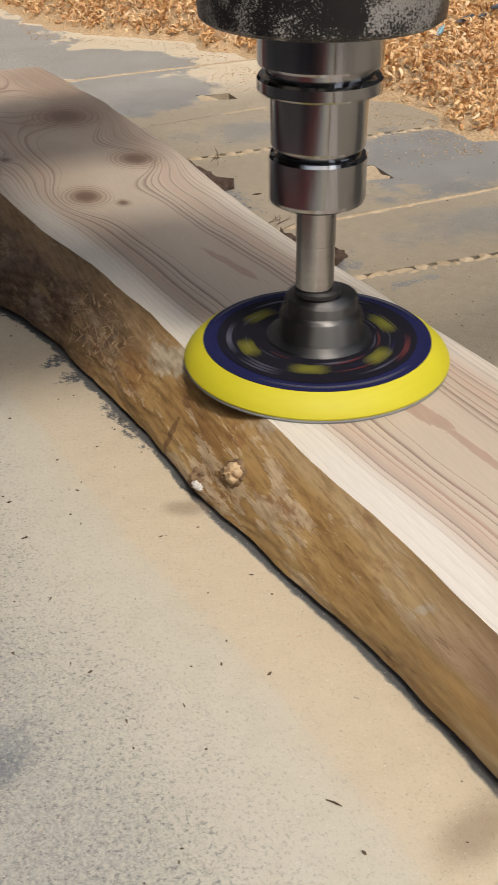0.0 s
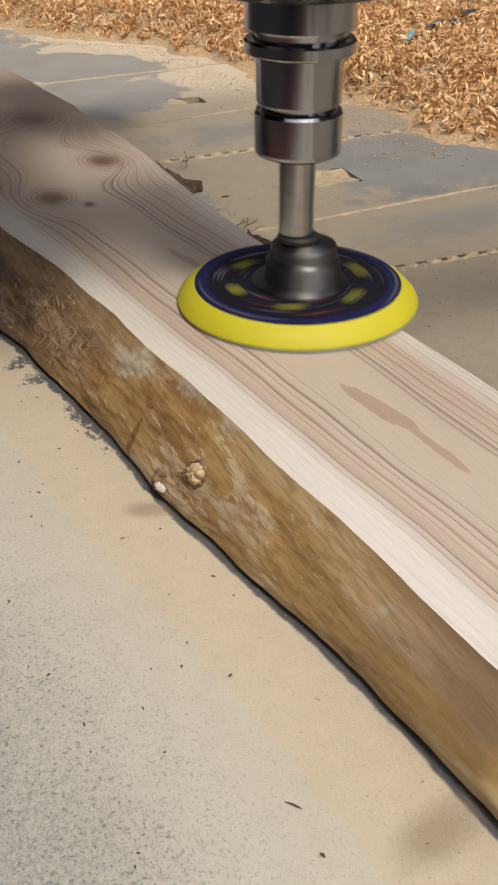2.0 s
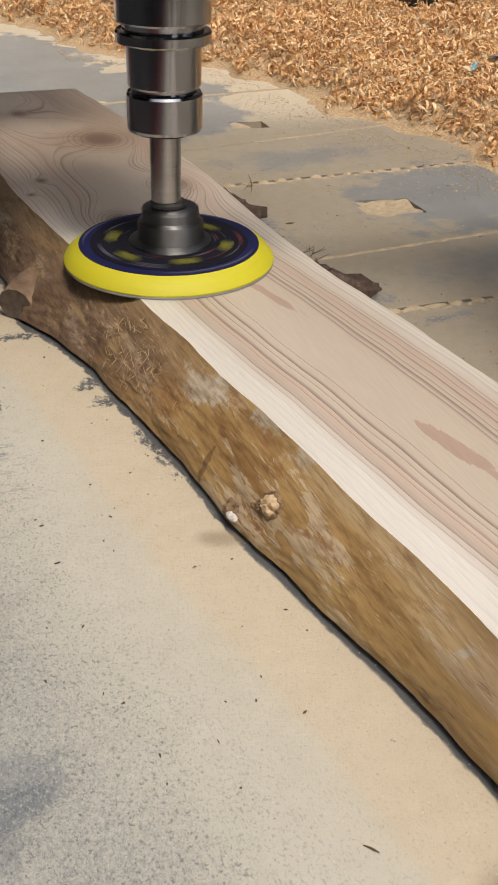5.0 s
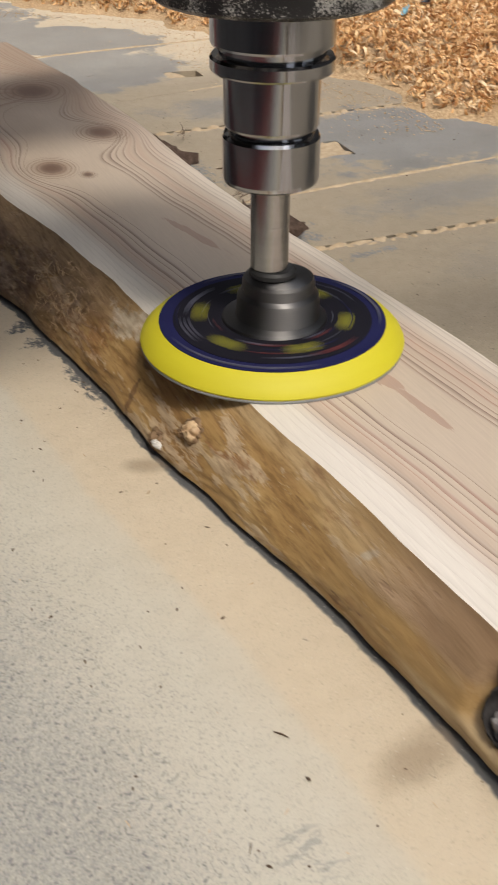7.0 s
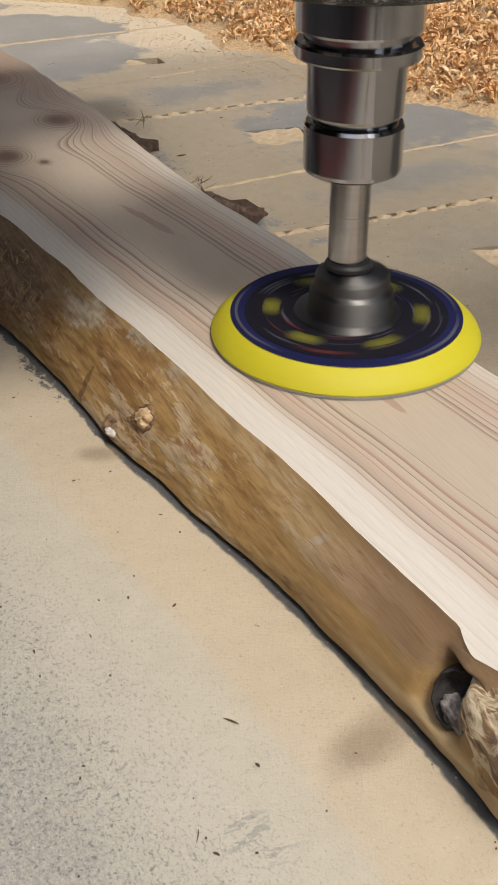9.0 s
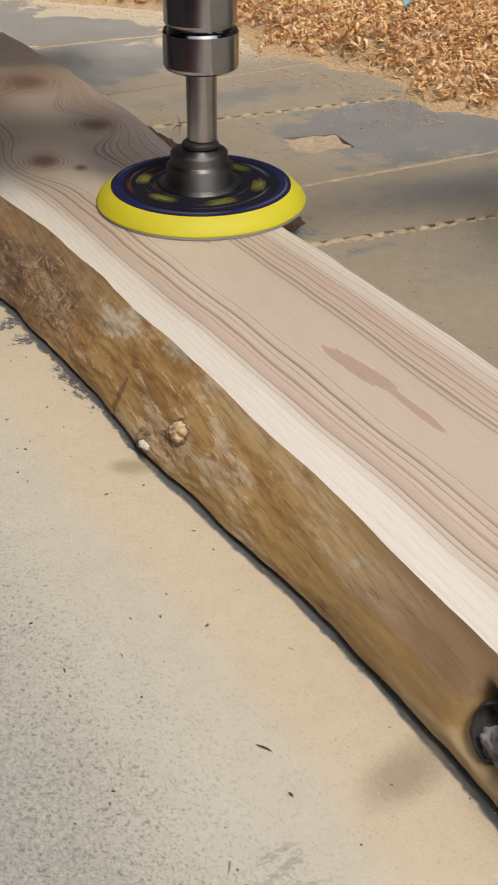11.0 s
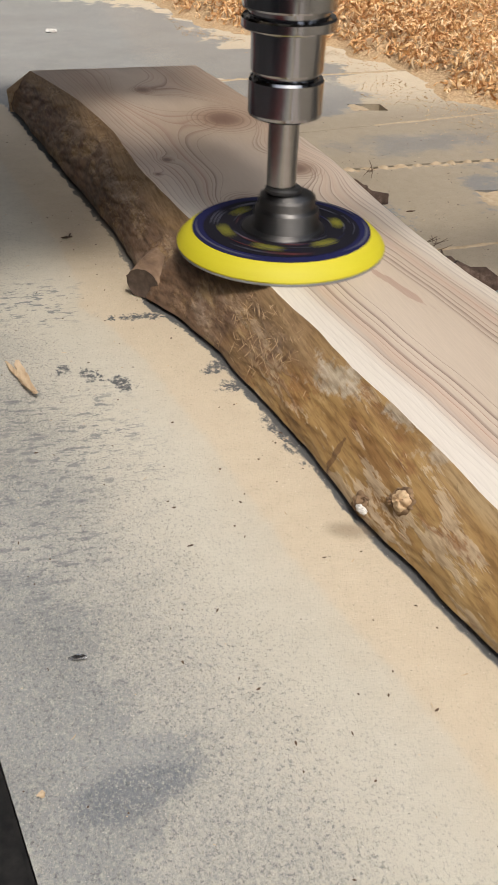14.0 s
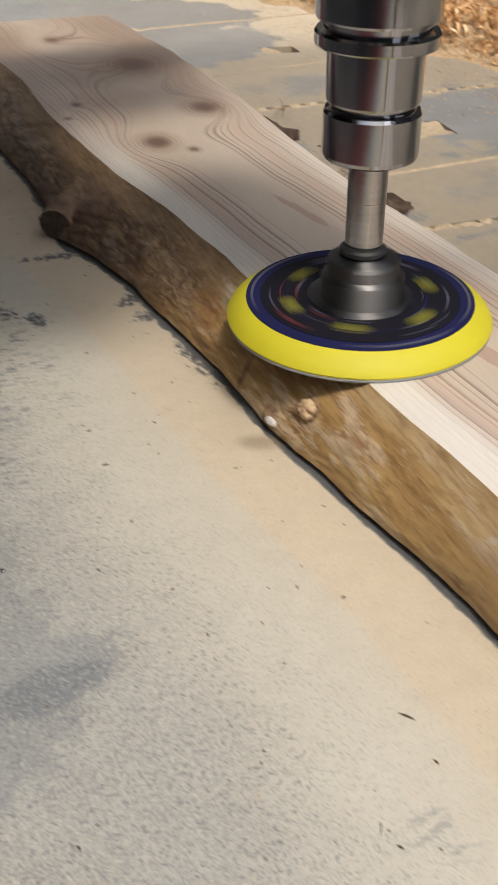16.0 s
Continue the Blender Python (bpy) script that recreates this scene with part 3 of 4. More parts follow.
# ---- outlines of the slab: (along, across) ----
NEAR_TOP = [(-0.3, 0.29), (0.12, 0.235), (0.17, 0.217), (0.194, 0.209), (0.207, 0.2035), (0.216, 0.2055), (0.223, 0.208), (0.25, 0.205), (0.30, 0.200), (0.356, 0.195), (0.41, 0.187), (0.45, 0.183), (0.50, 0.177),
            (0.55, 0.168), (0.60, 0.164), (0.634, 0.158), (0.69, 0.150), (0.743, 0.138), (0.77, 0.132), (0.82, 0.125), (0.87, 0.118), (0.915, 0.112), (0.97, 0.1095),
            (1.03, 0.1075), (1.08, 0.100), (1.14, 0.090), (1.2, 0.074), (1.27, 0.053)]
NEAR_LOW = [(-0.3, 0.23), (0.163, 0.195), (0.2, 0.193), (0.23, 0.189), (0.265, 0.1855), (0.30, 0.180), (0.345, 0.171), (0.39, 0.161), (0.435, 0.151), (0.47, 0.145), (0.51, 0.141), (0.56, 0.134),
            (0.61, 0.125), (0.66, 0.1175), (0.70, 0.107), (0.72, 0.1015), (0.741, 0.0915), (0.755, 0.085), (0.77, 0.087), (0.80, 0.088), (0.84, 0.0865), (0.89, 0.083), (0.985, 0.071), (1.1, 0.055), (1.22, 0.040), (1.27, 0.033)]
FAR_TOP = [(-0.3, 0.42), (0.1, 0.365), (0.37, 0.332), (0.41, 0.328), (0.45, 0.323), (0.50, 0.317), (0.55, 0.311), (0.585, 0.307), (0.63, 0.300), (0.66, 0.295), (0.70, 0.290), (0.765, 0.286), (0.83, 0.283),
           (0.87, 0.283), (0.91, 0.282), (0.98, 0.277), (1.0, 0.272), (1.06, 0.267), (1.09, 0.267), (1.15, 0.255), (1.18, 0.252), (1.27, 0.237)]

# ---- the machine bed ----
TOP = 0.0444
bed = tagged(part("machine_bed", box(0.02, 1.9, -0.6, 3.2, -0.9, -0.0150), M_DUST), "router bed of grey boards under sanding dust", "machine bed", kind="structure")


def scallop(x):
    k = math.floor(x / 0.0185)
    size = 0.0030 + 0.0028 * abs(math.sin(k * 12.9898))
    return size * max(0.0, math.sin(math.pi * (x / 0.0185 - k)) - 0.25) ** 0.5


def gap_map(ob, value):
    """Stores for each place of a board how far it lies from the slab."""
    layer = ob.data.uv_layers.new(name="gap")
    for loop, item in zip(ob.data.loops, layer.data):
        item.uv = (value(ob.data.vertices[loop.vertex_index].co), 0.0)
    return ob


def bed_board(x0, x1, low, high, hole=None):
    """One board with a top, worn joints and, where asked, a square pocket through it. low, high: its edges as functions of x."""
    n = int((x1 - x0) / 0.00231)
    xs = [x0 + (x1 - x0) * i / n for i in range(n + 1)]
    verts, faces = [], []

    def quad(a, b, c, d):
        k = len(verts)
        verts.extend((a, b, c, d))
        faces.append((k, k + 1, k + 2, k + 3))

    def sides(a, b):
        """Near and far edge of the pocket, which is a little askew."""
        return [(hole[2] - 0.13 * (v - hole[0]), hole[3] - 0.13 * (v - hole[0])) for v in (a, b)]

    for a, b in zip(xs, xs[1:]):
        la, lb, ha, hb = low(a), low(b), high(a), high(b)
        if hole and hole[0] < (a + b) / 2 < hole[1]:
            (na, fa), (nb, fb) = sides(a, b)
            quad((a, la, 0), (b, lb, 0), (b, nb, 0), (a, na, 0))
            quad((a, fa, 0), (b, fb, 0), (b, hb, 0), (a, ha, 0))
            quad((a, fa, 0), (a, fa, -0.017), (b, fb, -0.017), (b, fb, 0))
            quad((a, na, 0), (b, nb, 0), (b, nb, -0.017), (a, na, -0.017))
        else:
            quad((a, la, 0), (b, lb, 0), (b, hb, 0), (a, ha, 0))
        quad((a, la, -0.017), (b, lb, -0.017), (b, lb, 0), (a, la, 0))
        quad((b, hb, -0.017), (a, ha, -0.017), (a, ha, 0), (b, hb, 0))
    if hole:
        inside = [v for v in zip(xs, xs[1:]) if hole[0] < (v[0] + v[1]) / 2 < hole[1]]
        for hx in (inside[0][0], inside[-1][1]):
            (n0, f0), _ = sides(hx, hx)
            quad((hx, n0, 0), (hx, n0, -0.017), (hx, f0, -0.017), (hx, f0, 0))
    return gap_map(pydata("board", verts, faces, M_BOARD, bed), lambda c: -1.0)


def joint(y0, slope):
    return lambda x: y0 + slope * (x - 0.4)


J_A, J_B, J_C, J_D, J_E = joint(0.697, 0.0), joint(0.814, 0.09), joint(1.022, 0.02), joint(1.155, 0.16), joint(1.375, 0.07)
XR0, XR1 = 0.27, 1.8


def tooth(j, s):
    return lambda x: j(x) + s * scallop(x) + s * 0.001


bed_board(XR0, XR1, lambda x: -0.6, tooth(J_A, -1), hole=(0.474, 0.530, 0.572, 0.612))
bed_board(XR0, XR1, lambda x: J_A(x) + 0.001, lambda x: J_B(x) - 0.0005)
bed_board(XR0, XR1, lambda x: J_B(x) + 0.0005, tooth(J_C, -1), hole=(0.434, 0.488, 0.8975, 0.9405))
bed_board(XR0, XR1, lambda x: J_C(x) + 0.001, lambda x: J_D(x) - 0.0006)
bed_board(XR0, XR1, lambda x: J_D(x) + 0.0006, lambda x: J_E(x) - 0.002, hole=(0.414, 0.452, 1.216, 1.244))
bed_board(XR0, XR1, lambda x: J_E(x) + 0.001, lambda x: 3.1)
# the wide board on the near side of the slab ends at the machine's black side rail
verts, faces = [], []
ny, nx = 420, 24
for iy in range(ny + 1):
    yy = -0.6 + 3.7 * iy / ny
    right = XR0 + 0.003 if yy > 1.27 else curve_at(NEAR_LOW, yy) + 0.03
    for ix in range(nx + 1):
        verts.append((-0.005 - 0.14 * yy + (right + 0.005 + 0.14 * yy) * ix / nx, yy, -0.0004))
for iy in range(ny):
    for ix in range(nx):
        k = iy * (nx + 1) + ix
        faces.append((k, k + 1, k + nx + 2, k + nx + 1))
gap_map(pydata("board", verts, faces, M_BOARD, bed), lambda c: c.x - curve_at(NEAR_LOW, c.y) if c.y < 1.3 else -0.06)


def mounds(rows, seed):
    """Small heaps of packed dust along a joint: centre, half sizes."""
    verts, faces = [], []
    for cx, cy, rx, ry, h in rows:
        k, n = len(verts), 14
        verts.append((cx, cy, h))
        for ring in (0.35, 0.7, 1.0):
            for i in range(n):
                a = 2 * math.pi * i / n
                w = 1 + 0.65 * fbm(cx * 300 + math.cos(a) * 1.5, cy * 300 + math.sin(a) * 1.5, seed)
                verts.append((cx + rx * ring * w * math.cos(a), cy + ry * ring * w * math.sin(a), h * math.cos(ring * math.pi / 2) * (1 + 0.3 * fbm(cx * 500 + a, ring * 4, seed)) - 0.0003))
        for i in range(n):
            j = (i + 1) % n
            faces.append((k, k + 1 + i, k + 1 + j))
            for ring in range(2):
                p = k + 1 + ring * n
                faces.append((p + i, p + n + i, p + n + j, p + j))
    return verts, faces


dust_rng = random.Random(12)
rows = []
for j in (J_A, J_C):
    k = int(0.34 / 0.0185)
    while k * 0.0185 < 0.80:
        cx = (k + 0.02 + 0.1 * dust_rng.random()) * 0.0185
        rows.append((cx + 0.001, j(cx) - 0.0034, dust_rng.uniform(0.0040, 0.0095), dust_rng.uniform(0.0030, 0.0062), dust_rng.uniform(0.0012, 0.0036)))
        rows.append((cx + 0.009, j(cx) - dust_rng.uniform(0.006, 0.009), dust_rng.uniform(0.003, 0.006), dust_rng.uniform(0.002, 0.004), dust_rng.uniform(0.0008, 0.0018)))
        k += 1
for j, h, x0 in ((J_B, 0.0011, 0.32), (J_D, 0.0006, 0.42), (J_E, 0.0014, 0.29)):
    cx = x0
    while cx < 0.85:
        rows.append((cx, j(cx) + dust_rng.uniform(-0.0008, 0.0008), dust_rng.uniform(0.006, 0.012), dust_rng.uniform(0.0016, 0.0034), h * dust_rng.uniform(0.7, 1.5)))
        cx += dust_rng.uniform(0.004, 0.008)
# drifts in and beside the two pockets
for cx, cy, rx, ry, h in ((0.434, 0.910, 0.006, 0.014, 0.0012), (0.450, 0.894, 0.014, 0.005, 0.0010), (0.461, 0.916, 0.040, 0.034, -0.0055), (0.500, 0.588, 0.042, 0.034, -0.0045), (0.452, 0.912, 0.026, 0.024, -0.0022), (0.418, 1.228, 0.012, 0.016, 0.0006)):
    rows.append((cx, cy, rx, ry, h))
joint_dust = pydata("joint_dust", *mounds(rows, 3.0), M_DUST)
smooth(joint_dust, 80)
tagged(joint_dust, "packed tan sanding dust along the board joints", "sawdust", kind="stuff")


def sheared_rail(name, a, b, z0, z1, material, label, category, bevel):
    bm = box(a, b, -0.7, 3.1, z0, z1, bevel)
    for v in bm.verts:
        v.co.x += -0.14 * v.co.y
    return tagged(part(name, bm, material), label, category)


sheared_rail("side_rail", -0.022, -0.0055, -0.06, 0.0008, M_FRAME, "scuffed black metal rail along the bed edge", "rail", 0.002)
sheared_rail("cable_duct", -0.033, -0.0225, -0.06, -0.001, M_BLACK, "smooth black rubber strip beside the rail", "strip", 0.005)
sheared_rail("side_beam", -0.16, -0.0345, -0.90, -0.006, M_RED, "red painted steel side beam of the machine", "beam", 0.004)

# ---- the slab ----
def slab():
    """A live-edged slab: flat sanded top, bulging barky sides, sawn far end. Two materials on one body."""
    ys = [-0.28 + (1.265 + 0.28) * i / 680 for i in range(681)]
    top_bm, edge_bm = bmesh.new(), bmesh.new()
    prev_t = prev_e = None
    NE = 36
    for y in ys:
        xn = curve_at(NEAR_TOP, y) + 0.0012 * fbm(y * 14, 3.0)
        xl = curve_at(NEAR_LOW, y) + 0.0015 * fbm(y * 20, 7.0)
        xf = curve_at(FAR_TOP, y) + 0.0015 * fbm(y * 16, 11.0)
        row_t = [top_bm.verts.new((xn + (xf - xn) * k / 8, y, TOP)) for k in range(9)]
        pts = []
        for k in range(NE + 1):
            s = k / NE
            zz = 0.003 + (TOP - 0.003) * s
            xx = xl + (xn - xl) * s ** 1.15
            out = 0.0045 * math.sin(math.pi * s) ** 0.8
            rough = (0.0014 + 0.0016 * min(1.0, max(0.0, (y - 0.3) / 0.2))) * fbm(y * 16, s * 2.2, 1.3, 5) + 0.0013 * fbm(y * 60 + s * 8, s * 7 - y * 14, 4.1, 5) * min(1.0, max(0.15, (y - 0.30) / 0.25))
            if y < 0.30:
                rough -= 0.020 * math.exp(-((y - 0.2100) / 0.0115) ** 4 - ((zz - 0.0250) / 0.0110) ** 4)
            ridge = 0.004 * max(0.0, fbm(y * 9 + s * 1.5, s * 1.2, 9.0, 3)) * min(1.0, max(0.0, (y - 0.45) / 0.4))
            fade = min(1.0, (1 - s) * 5, s * 6 + 0.3)
            pts.append((xx - (out + rough + ridge) * fade, y, zz))
        pts = [(pts[0][0] + 0.012, y, 0.0008)] + pts
        far = [(xf + (0.012 * math.sin(math.pi * 0.5 * (1 - s)) + 0.002 * fbm(y * 25, s * 3, 6.0)) * (0 if s == 1 else 1), y, 0.0015 + (TOP - 0.0015) * s) for s in (1, 0.8, 0.5, 0.2, 0)]
        row_e = [edge_bm.verts.new(p) for p in pts]
        row_f = [edge_bm.verts.new(p) for p in far]
        if prev_t:
            for a, b, c, d in zip(prev_t, prev_t[1:], row_t[1:], row_t):
                top_bm.faces.new((a, b, c, d))
            for a, b, c, d in zip(prev_e[0], prev_e[0][1:], row_e[1:], row_e):
                edge_bm.faces.new((a, d, c, b))
            for a, b, c, d in zip(prev_e[1], prev_e[1][1:], row_f[1:], row_f):
                edge_bm.faces.new((a, d, c, b))
        prev_t, prev_e = row_t, (row_e, row_f)
    thing = new("wood_slab")
    tagged(thing, "thick live-edge softwood slab, freshly sanded on top, lying on the bed", "wood slab")
    face = part("sanded_face", top_bm, M_WOOD, thing, "pale sanded face with dark growth lines and knots")
    layer = face.data.uv_layers.new(name="edge")
    for loop, item in zip(face.data.loops, layer.data):
        c = face.data.vertices[loop.vertex_index].co
        item.uv = (c.x - curve_at(NEAR_TOP, c.y), curve_at(FAR_TOP, c.y) - c.x)
    smooth(part("live_edge", edge_bm, M_BARK, thing, "peeled tan live edge with bark remnants"), 60)
    end = bmesh.new()
    a, b, c, d = curve_at(NEAR_LOW, 1.265), curve_at(NEAR_TOP, 1.265), curve_at(FAR_TOP, 1.265), curve_at(FAR_TOP, 1.265) + 0.012
    end.faces.new([end.verts.new(p) for p in ((a - 0.004, 1.2652, 0.001), (a - 0.006, 1.2652, 0.025), (b, 1.2652, TOP), (c, 1.2652, TOP), (d, 1.2652, 0.001))])
    part("sawn_end", end, M_CHIP, thing, "rough sawn end grain")
    return thing


def lump(place, size, seed, material, parent, name, label="", amount=0.35, detail=4, turn=(0, 0, 0), freq=1.4):
    bm = bmesh.new()
    bmesh.ops.create_icosphere(bm, subdivisions=detail, radius=1.0)
    for v in bm.verts:
        n = 1 + amount * noise.fractal(v.co * freq + Vector((seed, seed * 2.3, 0)), 0.9, 2.0, 4)
        v.co = v.co * n
    m = pose(*place, *turn) @ Matrix.Diagonal((*size, 1))
    bm.transform(m)
    return smooth(part(name, bm, material, parent, label), 60)


wood_slab = slab()


def cut_knot(place, normal, radius, seed, core, label):
    """A branch knot cut off near the bark: a core with uneven face and a ragged dark rim."""
    m = Matrix.Translation(place) @ Vector(normal).to_track_quat("Z", "Y").to_matrix().to_4x4()
    rim = lathe([(radius * 0.75, 0.001), (radius * 0.95, 0.0016), (radius * 1.12, 0.0008), (radius * 1.4, -0.004)], 40)
    face = lathe([(0.0, 0.0034), (radius * 0.2, 0.0036), (radius * 0.4, 0.0036), (radius * 0.6, 0.0032), (radius * 0.78, 0.0024), (radius * 0.88, 0.0014), (radius * 0.92, 0.0002), (radius * 1.0, -0.003)], 40)
    for bm, amount in ((rim, 0.30), (face, 0.22)):
        for v in bm.verts:
            k = 1 + amount * fbm(v.co.x * 260 + seed, v.co.y * 260, seed, 4)
            v.co = Vector((v.co.x * k * 1.15, v.co.y * k * 0.9, v.co.z * (1 + 3.2 * amount * fbm(v.co.x * 420, v.co.y * 420 + seed, 1.0, 4))))
        bm.transform(m)
    knot = smooth(part("knot", face, core, wood_slab, label), 70)
    smooth(part("knot_rim", rim, M_RIM, knot), 70)


cut_knot((0.1600, 0.4435, 0.0235), (-0.82, -0.12, 0.56), 0.0068, 3.0, M_KNOT, "cut pale branch knot")
cut_knot((0.1475, 0.4665, 0.0075), (-0.90, -0.30, 0.30), 0.0060, 8.0, M_RIM, "brown broken branch knot")
lump((0.1568, 0.4490, 0.0205), (0.0030, 0.0036, 0.0030), 2.2, M_RIM, wood_slab, "knot_splinter", "dark split beside the pale knot", 0.45, 4, (0, 0, 20), 2.4)
lump((0.1455, 0.4620, 0.0078), (0.0020, 0.0042, 0.0022), 8.2, M_WHITE, wood_slab, "resin_blob", "white dried resin", 0.4, 4, (0, 0, 20), 2.4)
bowl = lathe([(0.0, -0.0062), (0.0040, -0.0058), (0.0070, -0.0040), (0.0082, -0.0010), (0.0088, 0.0008), (0.0094, 0.0006), (0.0108, -0.0040)], 44)
for v in bowl.verts:
    k = 1 + 0.20 * fbm(v.co.x * 130, v.co.y * 130, 3.0, 4)
    v.co = Vector((v.co.x * k * 1.0, v.co.y * k * 1.22, v.co.z * (1 + 0.5 * fbm(v.co.x * 300, v.co.y * 300, 6.0, 4))))
bowl.transform(Matrix.Translation((0.1990, 0.2085, 0.0255)) @ Vector((-0.82, -0.16, 0.55)).to_track_quat("Z", "Y").to_matrix().to_4x4())
smooth(part("hollow_knot", bowl, M_CAVITY, wood_slab, "dark hollow rotten knot"), 70)
lump((0.1985, 0.2040, 0.0200), (0.0048, 0.0084, 0.0064), 4.4, M_ASH, wood_slab, "rotten_core", "crumbling grey rotten core", 0.28, 5, (0, 0, 0), 1.6)
lump((0.2075, 0.1765, 0.0230), (0.0155, 0.0310, 0.0205), 6.6, M_SWIRL, wood_slab, "branch_collar", "swirled pale and brown collar beside a hollow knot", 0.20, 5, (0, 0, 0), 1.7)


def branch_stub():
    """A short branch sawn off near the slab, flaring into it."""
    bm = bmesh.new()
    tip, axis = Vector((0.0840, 0.7615, 0.0110)), Vector((0.72, 0.69, 0.03)).normalized()
    side = axis.cross(Vector((0, 0, 1))).normalized()
    up = side.cross(axis)
    n, rings = 40, []
    for k in range(15):
        d = 0.060 * k / 14
        r = 0.0125 + 0.019 * (k / 14) ** 1.2
        ring = []
        for i in range(n):
            a = 2 * math.pi * i / n
            w = r * (1 + 0.09 * fbm(math.cos(a) * 1.2, math.sin(a) * 1.2, k * 0.16) + 0.06 * fbm(math.cos(a) * 5, math.sin(a) * 5, k * 0.5))
            p = tip + axis * d + side * w * math.cos(a) * 1.15 + up * w * math.sin(a) * (0.95 - 0.42 * k / 14)
            p.z = max(0.0008, min(p.z, 0.040))
            ring.append(bm.verts.new(p))
        rings.append(ring)
    for p, q in zip(rings, rings[1:]):
        for i in range(n):
            bm.faces.new((p[i], p[(i + 1) % n], q[(i + 1) % n], q[i]))
    bmesh.ops.recalc_face_normals(bm, faces=bm.faces)
    stub = smooth(part("branch_stub", bm, M_HUSK, wood_slab, "barky branch stub flaring into the slab"), 60)
    cap = bmesh.new()
    mid = cap.verts.new(tip + axis * 0.001)
    rim = [cap.verts.new(v.co - axis * 0.0004) for v in stub.data.vertices[:n]]
    for i in range(n):
        cap.faces.new((mid, rim[i], rim[(i + 1) % n]))
    part("cut_end", cap, M_CUT, stub, "weathered sawn branch end")


branch_stub()


def bark_flap(place, size, turn, seed):
    """A torn plate of bark: thick, ragged on one side."""
    bm = bmesh.new()
    n, tops, lows = 22, [], []
    for i in range(n + 1):
        s = i / n
        reach = (0.45 + 0.55 * math.sin(math.pi * s)) * (1 + 1.1 * fbm(s * 13, seed, 0.0, 5))
        for lst, z in ((tops, 1.0), (lows, 0.0)):
            lst.append([bm.verts.new((size[0] * (q * reach), size[1] * (s - 0.5), size[2] * (z * (1 - 0.6 * q ** 2) + 0.55 * fbm(s * 9, q * 4 + seed, z * 0.4, 4)))) for q in (0.0, 0.33, 0.66, 1.0)])
    for i in range(n):
        for k in range(3):
            bm.faces.new((tops[i][k], tops[i][k + 1], tops[i + 1][k + 1], tops[i + 1][k]))
            bm.faces.new((lows[i][k], lows[i + 1][k], lows[i + 1][k + 1], lows[i][k + 1]))
        bm.faces.new((tops[i][3], lows[i][3], lows[i + 1][3], tops[i + 1][3]))
    bm.transform(pose(*place, *turn))
    return smooth(part("bark_flap", bm, M_STUB, wood_slab, "dark ragged bark flap"), 40)


bark_flap((0.308, 0.728, 0.001), (0.036, 0.030, 0.022), (0, -2, -10), 1.7)
bark_flap((0.290, 0.912, 0.001), (0.030, 0.044, 0.024), (0, -2, -8), 5.2)


def sliver(g, place, length, width, heading, tilt=0.0, bend=0.2):
    """A thin splinter, as vertices and faces of four sides."""
    m = pose(*place, 0, tilt, heading)
    verts, faces, n = [], [], 4
    for i in range(n + 1):
        s = i / n - 0.5
        w = width * (1 - 1.5 * s * s * 1.6) * g.uniform(0.7, 1.1)
        for dy, dz in ((-w, -w * 0.5), (w, -w * 0.5), (w, w * 0.5), (-w, w * 0.5)):
            verts.append(tuple(m @ Vector((s * length, dy + bend * length * s * s, dz))))
    for i in range(n):
        for k in range(4):
            a, b = 4 * i + k, 4 * i + (k + 1) % 4
            faces.append((a, b, b + 4, a + 4))
    return verts, faces + [(0, 1, 2, 3), (4 * n + 3, 4 * n + 2, 4 * n + 1, 4 * n)]


def gather(pieces):
    verts, faces = [], []
    for v, f in pieces:
        k = len(verts)
        verts += v
        faces += [tuple(i + k for i in q) for q in f]
    return verts, faces


def edge_x(y, z):
    """Where the live edge lies at a height."""
    s = z / TOP
    a, b = curve_at(NEAR_LOW, y), curve_at(NEAR_TOP, y)
    return a + (b - a) * s ** 1.15 - 0.0045 * math.sin(math.pi * s) ** 0.8


fray = random.Random(21)
pieces = []
for _ in range(150):
    y, z = fray.gauss(0.628, 0.026), min(0.040, max(0.008, fray.gauss(0.026, 0.008)))
    pieces.append(sliver(fray, (edge_x(y, z) - fray.uniform(0.0, 0.004), y, z), fray.uniform(0.003, 0.012), fray.uniform(0.00012, 0.00032), fray.gauss(60, 40), fray.gauss(-25, 25), fray.uniform(-0.2, 0.2)))
for _ in range(80):
    y, z = fray.uniform(0.42, 0.95), fray.uniform(0.006, 0.042)
    pieces.append(sliver(fray, (edge_x(y, z) - 0.001, y, z), fray.uniform(0.003, 0.009), fray.uniform(0.00015, 0.0004), fray.gauss(97, 18), fray.gauss(-8, 20), fray.uniform(-0.1, 0.1)))
pydata("bark_fibres", *gather(pieces), M_FRAY, wood_slab)["label"] = "frayed pale bark fibres"

# ---- the sanding spindle: holder, shank and disc on one vertical axis, with unseen shade plates ----
spindle = tagged(new("sanding_spindle"), "steel router spindle with a yellow and navy sanding disc", "router spindle")
smooth(part("housing", lathe([(0.0, 0.231), (0.050, 0.231), (0.0570, 0.2285), (0.0595, 0.2305), (0.0600, 0.236), (0.0600, 0.440), (0.0, 0.440)]), M_HOUSING, spindle, "scuffed black spindle housing"), 14)
